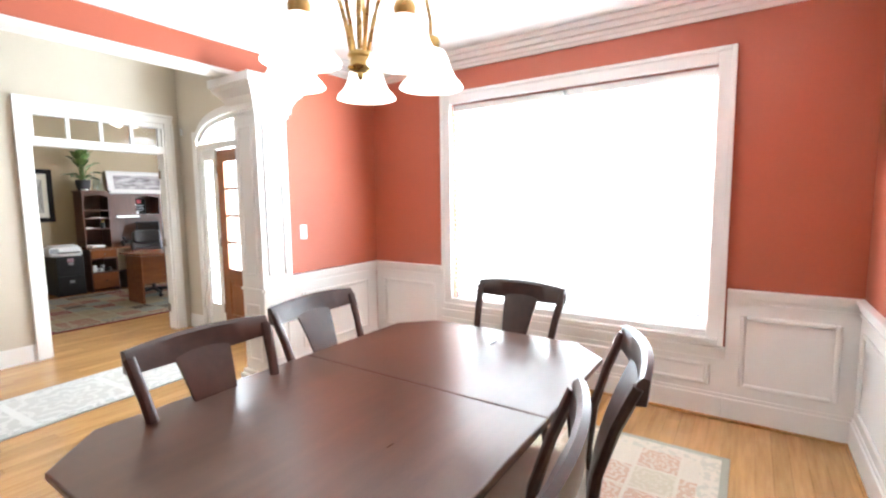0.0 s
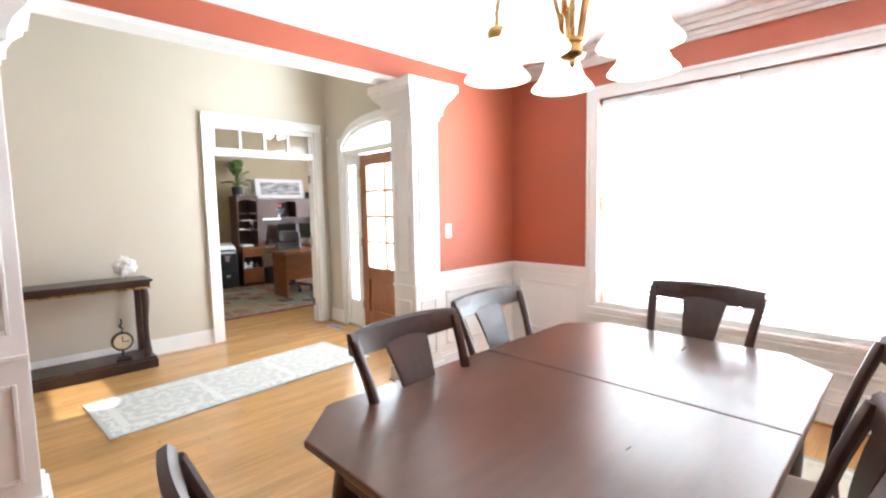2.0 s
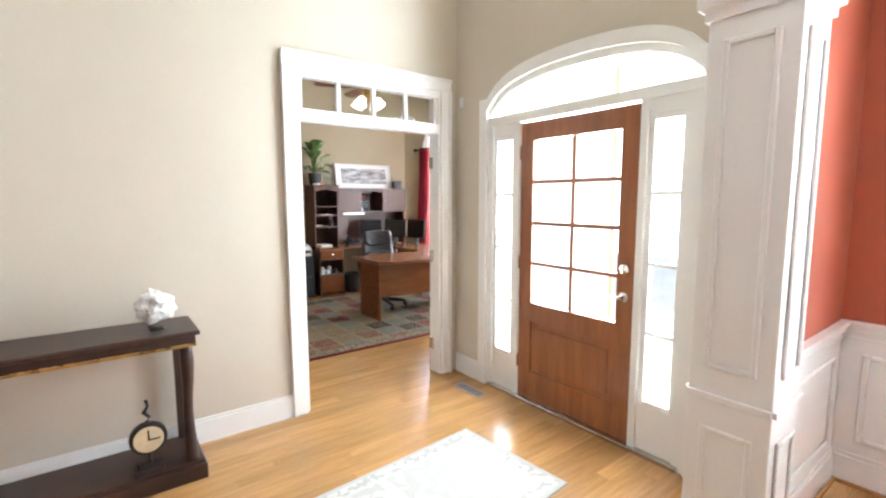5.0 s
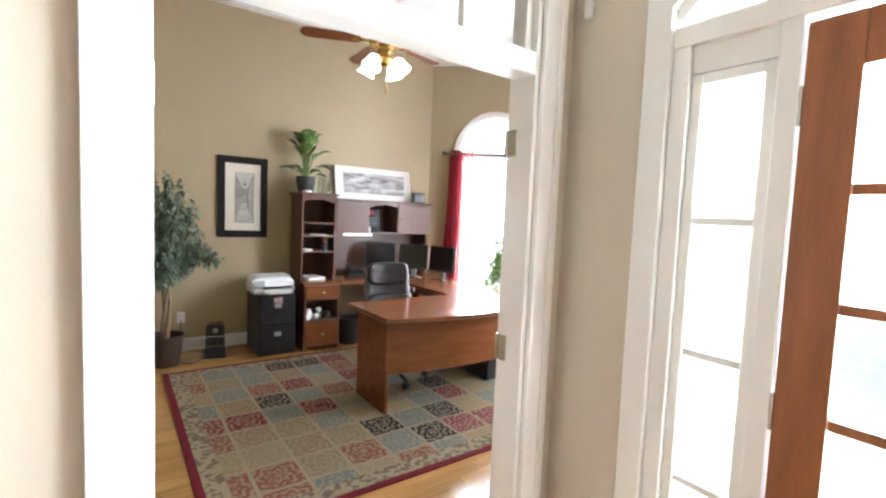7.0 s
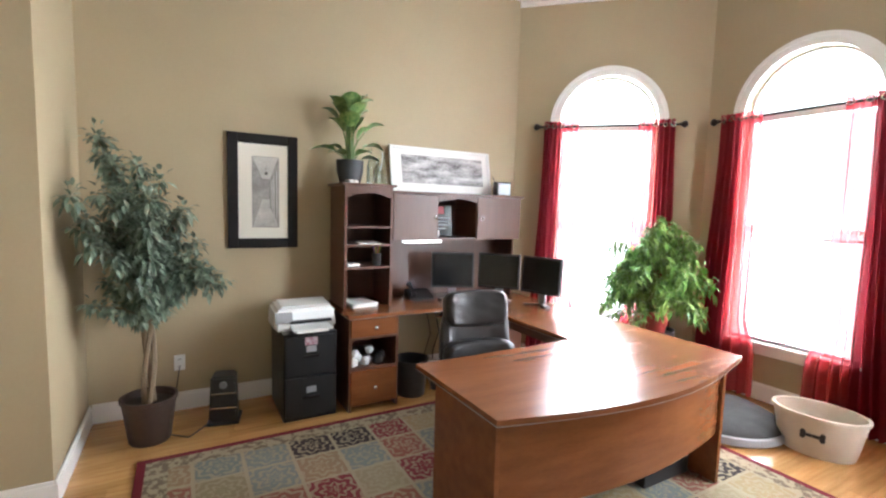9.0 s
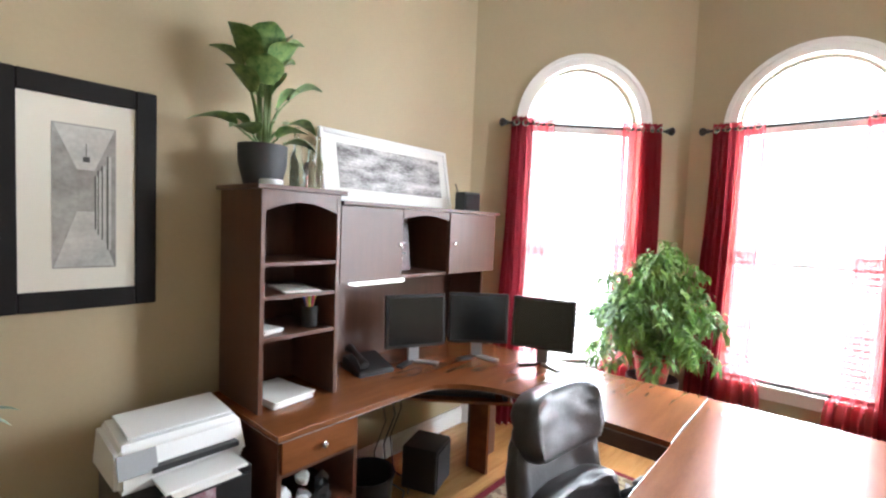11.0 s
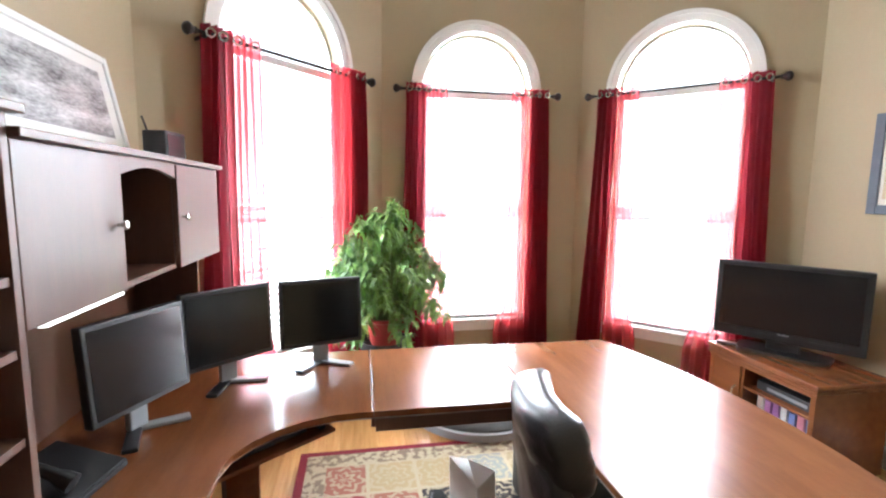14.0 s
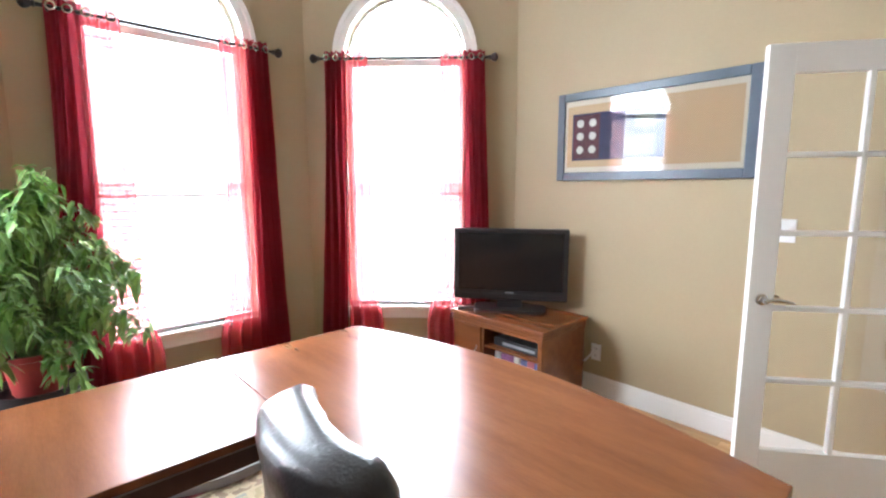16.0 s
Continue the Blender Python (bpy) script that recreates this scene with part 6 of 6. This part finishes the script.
def bushy_plant():
    e = thing("potted_plant", -8.77, 5.68, 0.50, 0, "bushy green plant in red pot, leaves coloured as if backlit", "plant")
    part("pot", lathe([(0.095, 0), (0.10, 0.01), (0.125, 0.17), (0.135, 0.175), (0.135, 0.20), (0.12, 0.20), (0.115, 0.16)], 24), POTR, e, "red plastic pot", smooth=True)
    part("soil", lathe([(0.11, 0.155), (0.11, 0.17)], 18), SOIL, e)
    rnd = random.Random(23)
    st, cr = bmesh.new(), bmesh.new()
    for k in range(105):
        a = rnd.uniform(0, 6.283)
        r_ = 0.46 * math.sqrt(rnd.uniform(0.02, 1))
        top = 0.25 + 0.72 * math.sqrt(max(0, 1 - (r_ / 0.50) ** 2)) * rnd.uniform(0.55, 1.08)
        tip = Vector((r_ * math.cos(a), r_ * math.sin(a), top - (0.42 if r_ > 0.17 else 0) * rnd.uniform(0, 1)))
        pts = bent((0.05 * math.cos(a), 0.05 * math.sin(a), 0.17), (tip.x * 0.55, tip.y * 0.55, tip.z + 0.22), tip, 7)
        tube(pts, 0.0025, 4, st)
        for p in pts[3:]:
            for q in range(9):
                d = rand_dir(rnd, -0.25)
                leaf(cr, p + rand_dir(rnd) * rnd.uniform(0, 0.05), d, Vector((0, 0, 1)), rnd.uniform(0.045, 0.085), rnd.uniform(0.022, 0.038), 0.55, 3)
    part("stem", st, STALK, e)
    part("foliage", cr, LEAFB, e, "small drooping green leaves with backlight put into their colour")
    s = thing("plant_stand", -8.77, 5.68, 0, 0, "black round metal plant stand", "plant stand")
    part("tray", lathe([(0.17, 0.475), (0.18, 0.48), (0.18, 0.535), (0.175, 0.535), (0.172, 0.497), (0.02, 0.497)], 28), IRON, s, smooth=True)
    for k in range(4):
        a = radians(90 * k + 45)
        part("leg", tube([(0.15 * math.cos(a), 0.15 * math.sin(a), 0.48), (0.12 * math.cos(a), 0.12 * math.sin(a), 0.2), (0.16 * math.cos(a), 0.16 * math.sin(a), 0.0)], 0.014, 8), IRON, s, smooth=True)


bushy_plant()


def dumbcane():
    e = thing("dumbcane_plant", -9.79, 3.17, 1.735, 0, "mottled dumbcane houseplant in dark grey pot", "plant")
    part("pot", lathe([(0.075, 0), (0.082, 0.008), (0.105, 0.10), (0.108, 0.185), (0.10, 0.185), (0.095, 0.15)], 28), POTG, e, "dark grey round pot", smooth=True)
    part("soil", lathe([(0.096, 0.145), (0.096, 0.16)], 20), SOIL, e)
    rnd = random.Random(4)
    st, lv = bmesh.new(), bmesh.new()
    # turn round the stem, spread, height of the blade's foot, blade length, width
    spec = [(80, 0.05, 0.46, 0.30, 0.13, 0.9), (200, 0.08, 0.44, 0.30, 0.12, 0.9), (20, 0.09, 0.42, 0.28, 0.12, 0.5), (120, 0.07, 0.50, 0.27, 0.12, 1.4), (300, 0.08, 0.45, 0.28, 0.12, 1.0),
            (250, 0.10, 0.40, 0.26, 0.11, 0.6), (60, 0.12, 0.36, 0.26, 0.11, 0.25), (100, 0.13, 0.30, 0.22, 0.10, 0.1), (-85, 0.14, 0.25, 0.24, 0.09, 0.1), (-40, 0.10, 0.22, 0.20, 0.10, 0.1),
            (30, 0.09, 0.22, 0.19, 0.10, 0.2), (75, 0.10, 0.20, 0.18, 0.09, 0.05), (-100, 0.07, 0.26, 0.16, 0.09, 0.5), (150, 0.08, 0.38, 0.26, 0.11, 0.8), (0, 0.06, 0.48, 0.26, 0.12, 1.2), (170, 0.06, 0.36, 0.24, 0.11, 0.9), (45, 0.07, 0.33, 0.24, 0.11, 0.9), (-20, 0.08, 0.38, 0.25, 0.12, 0.7), (95, 0.05, 0.40, 0.27, 0.13, 1.1), (-75, 0.06, 0.36, 0.25, 0.11, 0.7), (-60, 0.07, 0.42, 0.26, 0.11, 0.9)]
    for a, r_, h, ln, wd, lift in spec:
        a = radians(a + rnd.uniform(-8, 8))
        h *= 1.0 + 0.22 * min(1.0, max(0.0, (h - 0.30) / 0.10))      # the upper crown stands tall over the pot
        foot = Vector((r_ * math.cos(a) * 0.6, r_ * math.sin(a), h))
        tube(bent((0.02 * math.cos(a), 0.02 * math.sin(a), 0.15), (0.02 * math.cos(a), 0.02 * math.sin(a), h * 0.8), foot, 6), [0.009, 0.008, 0.007, 0.006, 0.005, 0.004, 0.004], 6, st)
        leaf(lv, foot, Vector((math.cos(a) * 0.6, math.sin(a), lift + (0.8 if h > 0.35 else 0.3))), Vector((0, 0, 1)), ln * 0.9, wd * 1.35, 0.45, 7)
    part("stem", st, STALK, e, smooth=True)
    part("foliage", lv, LEAFD, e, "large mottled green leaves", smooth=True)


dumbcane()

# ---- small things on the hutch and desk ----
for i, (y, x, h, r_) in enumerate(((3.345, -9.80, 0.30, 0.030), (3.40, -9.86, 0.24, 0.027), (3.385, -9.74, 0.22, 0.032), (3.45, -9.78, 0.27, 0.030))):
    b = thing("glass_bottle", x, y, 1.735, 20 * i, "pale green antique glass bottle", "bottle", "bottles on the hutch")
    part("body", lathe([(r_, 0), (r_ * 1.04, 0.01), (r_, h * 0.52), (r_ * 0.45, h * 0.66), (r_ * 0.38, h * 0.9), (r_ * 0.5, h * 0.92), (r_ * 0.5, h)], 16), GLASSV, b, smooth=True)
ds = part("white_dish", lathe([(0.045, 0), (0.05, 0.004), (0.05, 0.02), (0.046, 0.024)], 20), WHITEP, None, smooth=True)
ds.matrix_world = pose(-9.655, 3.14, 1.735)
tagged(ds, "small round white dish on the tower top", "dish")
rd = thing("desk_radio", -9.78, 4.68, 1.69, 80, "small black radio with antenna", "radio")
part("case", solid((-0.075, -0.05, 0, 0.075, 0.05, 0.135), bevel=0.006), BLACKP, rd)
part("fascia", solid((-0.065, -0.054, 0.012, 0.065, -0.0502, 0.12)), SCREEN, rd)
part("antenna", tube([(-0.06, 0.03, 0.12), (-0.085, 0.04, 0.19)], 0.004, 6), BLACKP, rd)
pq = thing("award_plaque", -9.80, 4.03, 1.303, 84, "black award plaque with red emblem and lines", "plaque")
part("board", moved(solid((-0.11, -0.008, 0, 0.11, 0.008, 0.29), bevel=0.003), pose(0, 0, 0, -8, 0, 0)), SCREEN, pq)
EMB = material("red_emblem", (0.35, 0.03, 0.04), 0.5)
part("emblem", moved(solid((-0.035, -0.0105, 0.205, 0.035, -0.0085, 0.275), bevel=0.0008), pose(0, 0, 0, -8, 0, 0)), EMB, pq)
for i, w_ in enumerate((0.085, 0.06, 0.075, 0.05)):
    part("text_bar", moved(solid((-w_, -0.0105, 0.165 - 0.032 * i, w_, -0.0085, 0.174 - 0.032 * i)), pose(0, 0, 0, -8, 0, 0)), GREYP, pq)
part("paper_card", moved(solid((-0.10, -0.014, 0.0, -0.02, -0.011, 0.055)), pose(0, 0, 0, -8, 0, 0)), PAPER, pq)


def papers(x, y, z, w_, d, n, turn, label, mat=PAPER):
    e = thing("paper_stack", x, y, z, turn, label, "papers")
    rnd = random.Random(int(abs(x * 100) + z * 50))
    for i in range(n):
        part("sheet", moved(solid((-w_ / 2, -d / 2, 0, w_ / 2, d / 2, 0.005)), pose(rnd.uniform(-0.006, 0.006), rnd.uniform(-0.006, 0.006), 0.0051 * i, 0, 0, rnd.uniform(-4, 4))), mat, e)


SH = DT1
papers(-9.75, 3.24, SH, 0.28, 0.21, 6, 8, "stack of white papers on the desk shelf")
papers(-9.74, 3.31, 1.258, 0.24, 0.17, 2, -12, "thin papers lying on a shelf")
papers(-9.72, 3.16, 1.078, 0.12, 0.10, 4, 15, "small stack of note cards")
cup = thing("pencil_cup", -9.70, 3.375, 1.078, 0, "black mesh cup full of pens", "pencil cup")
part("mesh_cup", shell([(0.036, 0.002), (0.040, 0.10)], 20, 0.002), BLACKP, cup)
part("cup_base", lathe([(0.036, 0), (0.036, 0.003)], 16), BLACKP, cup)
rnd = random.Random(8)
for i, c_ in enumerate(((0.7, 0.08, 0.25), (0.65, 0.6, 0.05), (0.1, 0.35, 0.1), (0.75, 0.75, 0.72), (0.6, 0.05, 0.05), (0.05, 0.1, 0.4), (0.7, 0.3, 0.5), (0.55, 0.6, 0.1))):
    a = 0.8 * i
    part("pen", tube([(0.012 * math.cos(a + 3), 0.012 * math.sin(a + 3), 0.006), (0.034 * math.cos(a), 0.034 * math.sin(a), 0.145 + 0.04 * rnd.random())], 0.005, 6), material("pen_tone", c_, 0.4), cup)

rnd = random.Random(17)
for i in range(9):
    x, y = -9.46 - 0.05 * (i % 3), 3.10 + 0.034 * i
    c_ = rnd.choice([BLACKP, GREYP, WHITEP, PAPER])
    cb = bmesh.new()
    bmesh.ops.create_icosphere(cb, subdivisions=2, radius=0.035)
    for v in cb.verts:
        v.co *= 1 + 0.5 * noise.noise(v.co * 30 + Vector((i * 3, 0, 0)))
        v.co.z = max(-0.028, v.co.z)
    o = part("camera_gear", cb, c_, None)
    o.matrix_world = pose(x, y, 0.337 + 0.028 + (0.05 if i % 4 == 1 else 0))
    tagged(o, "small piece of camera gear piled on the shelf", "gadget", "clutter in the pedestal")

# ---- on the office floor ----
bn = thing("waste_bin", -9.55, 3.64, 0, 0, "black round waste bin under the desk", "bin")
part("bin_body", shell([(0.115, 0.004), (0.14, 0.30)], 24, 0.004), BLACKP, bn, smooth=True)
part("bin_base", lathe([(0.115, 0), (0.115, 0.006)], 24), BLACKP, bn)
part("rim", lathe_open([(0.138, 0.295), (0.147, 0.295), (0.147, 0.305), (0.138, 0.305)], 24), BLACKP, bn)
sb = thing("subwoofer", -9.62, 4.16, 0, 20, "black subwoofer cube under the desk", "speaker")
part("cabinet", solid((-0.10, -0.12, 0.012, 0.12, 0.12, 0.27), bevel=0.008), BLACKP, sb)
part("grille", solid((0.12, -0.105, 0.03, 0.128, 0.105, 0.255), bevel=0.003), POTG, sb)
for x, y, r_ in ((-9.75, 3.95, 0.006), (-9.80, 4.05, 0.005), (-9.72, 3.85, 0.004)):
    cd = part("cable", tube([(x, y, 0.70), (x + 0.03, y + 0.04, 0.45), (x - 0.04, y + 0.02, 0.25), (x + 0.05, y - 0.03, 0.08), (x + 0.12, y + 0.05, 0.01), (x + 0.2, y - 0.05, 0.01)], r_, 6), BLACKP, None, smooth=True)
    tagged(cd, "black computer cable hanging under the desk", "cable", "desk cables")
BEDG = material("charcoal_dog_bed", (0.045, 0.042, 0.04), 0.95, vary=0.2, scale=12, fine=120, bump=0.5)
db = thing("dog_bed", -8.10, 5.52, 0, 0, "round charcoal padded dog bed on oak floor", "dog bed")
bm = lathe([(0.42, 0.0), (0.455, 0.012), (0.465, 0.05), (0.455, 0.075), (0.42, 0.095), (0.34, 0.118), (0.22, 0.130), (0.10, 0.132), (0.02, 0.130)], 40)
for v in bm.verts:
    v.co.z += 0.012 * noise.noise(v.co * 6) * (v.co.z > 0.06)
part("cushion", moved(bm, Matrix.Diagonal((1, 0.92, 1, 1))), BEDG, db, smooth=True)
part("side_band", moved(lathe_open([(0.458, 0.006), (0.474, 0.012), (0.476, 0.062), (0.458, 0.070)], 40), Matrix.Diagonal((1, 0.92, 1, 1))), GREYP, db, "grey cloth side band", smooth=True)
CANVAS = material("cream_canvas", (0.60, 0.55, 0.44), 0.9, vary=0.08, scale=9, fine=260, bump=0.3)
wb = thing("toy_bin", -7.50, 5.70, 0, 12, "cream canvas toy bin with dark bone print", "bin")
oval = Matrix.Diagonal((1.25, 0.9, 1, 1))
part("bin_body", moved(shell([(0.165, 0.004), (0.176, 0.06), (0.190, 0.16), (0.205, 0.265)], 36, 0.006), oval), CANVAS, wb, smooth=True)
part("bin_base", moved(lathe([(0.163, 0.0), (0.163, 0.012)], 36), oval), CANVAS, wb)
part("rim", moved(lathe_open([(0.196, 0.258), (0.213, 0.258), (0.213, 0.278), (0.196, 0.278)], 36), oval), CANVAS, wb, smooth=True)
bone = solid((-0.045, -0.004, -0.010, 0.045, 0.0, 0.010))
for sx in (-1, 1):
    for sz in (-1, 1):
        bmesh.ops.create_uvsphere(bone, u_segments=10, v_segments=6, radius=0.017, matrix=pose(sx * 0.052, -0.002, sz * 0.013) @ Matrix.Diagonal((1, 0.12, 1, 1)))
part("bone_print", moved(bone, pose(0.0, -0.173, 0.15, -8, 0, 0)), BLACKP, wb, "dark bone-shaped print")
rm = part("remote_control", solid((-0.08, -0.022, 0, 0.08, 0.022, 0.018), bevel=0.005), BLACKP, None)
rm.matrix_world = pose(-6.44, 5.10, 0.572, 0, 0, -50)
tagged(rm, "black remote control on the media stand", "remote")

bg = thing("paper_bag", -8.42, 4.42, 0.01, 25, "open white paper bag under the desk", "bag")
bb = bmesh.new()
hexa(bb, [(-0.06, -0.10, 0), (0.06, -0.10, 0), (0.06, 0.10, 0), (-0.06, 0.10, 0), (-0.075, -0.11, 0.26), (0.04, -0.10, 0.30), (0.05, 0.11, 0.25), (-0.07, 0.10, 0.31)])
part("bag_body", bb, PAPER, bg)
fl = thing("steel_flask", -8.60, 4.36, 0.01, 0, "small polished steel flask on the rug", "flask")
part("flask_body", lathe([(0.045, 0), (0.05, 0.01), (0.05, 0.10), (0.03, 0.13), (0.03, 0.16)], 20), CHROME, fl, smooth=True)
part("cap", lathe([(0.032, 0.16), (0.034, 0.165), (0.034, 0.20), (0.028, 0.205)], 20), BLACKP, fl, smooth=True)

into_house(earlier)

# ---- oak floor boards ----
rnd = random.Random(3)
BW = 0.082
board_meshes = {}


def board_mesh(n):
    """A strip n tenths of a metre long with eased edges, shared by alike boards."""
    if n not in board_meshes:
        bm = bmesh.new()
        w_, ln = BW / 2 - 0.0004, n * 0.05 - 0.0004
        lo = [bm.verts.new((sx * w_, sy * ln, -0.011)) for sx, sy in ((-1, -1), (1, -1), (1, 1), (-1, 1))]
        hi = [bm.verts.new((sx * (w_ - 0.0003), sy * (ln - 0.0003), 0.0)) for sx, sy in ((-1, -1), (1, -1), (1, 1), (-1, 1))]
        bm.faces.new(hi)
        for i in range(4):
            j = (i + 1) % 4
            bm.faces.new((lo[i], lo[j], hi[j], hi[i]))
        me = bpy.data.meshes.new("plank")
        bm.to_mesh(me)
        bm.free()
        me.materials.append(OAK)
        board_meshes[n] = me
    return board_meshes[n]


floor_ob = bpy.data.objects["floor"]


def room_depth(x):
    """The stretch of y that the floor covers at x."""
    if x > -3.25:
        return -3.1, 3.55
    if x > -5.72:
        return -3.1, 2.93
    return (-0.30 if x > -9.0 else 1.30), min(6.38, x + 15.0, -0.60 - x)


far = bmesh.new()
count = 0
x = -9.93
while x < 0.72:
    y = -3.1 - rnd.random() * 0.8
    near, deep = room_depth(x)
    while y < deep:
        n = rnd.randint(7, 17)
        y1 = y + n * 0.1
        if y1 < near:
            y = y1
            continue
        whole = y > near and y1 < deep
        if whole and -5.55 < x < -2.9 and -0.6 < y1 and y < 2.7 and count < 300:
            p = new("plank", board_mesh(n))
            p.parent = floor_ob
            p.location = (x, y + n * 0.05, 0)
            count += 1
        else:
            w_, ya, yb = BW / 2 - 0.0004, max(y, near), min(y1, deep) - 0.0008
            lo = [far.verts.new(v) for v in ((x - w_, ya, -0.011), (x + w_, ya, -0.011), (x + w_, yb, -0.011), (x - w_, yb, -0.011))]
            hi = [far.verts.new((v.co.x, v.co.y, 0)) for v in lo]
            far.faces.new(hi)
            for i in range(4):
                j = (i + 1) % 4
                far.faces.new((lo[i], lo[j], hi[j], hi[i]))
        y = y1
    x += BW
tagged(part("floor_boards", far, OAK, floor_ob), kind="stuff")
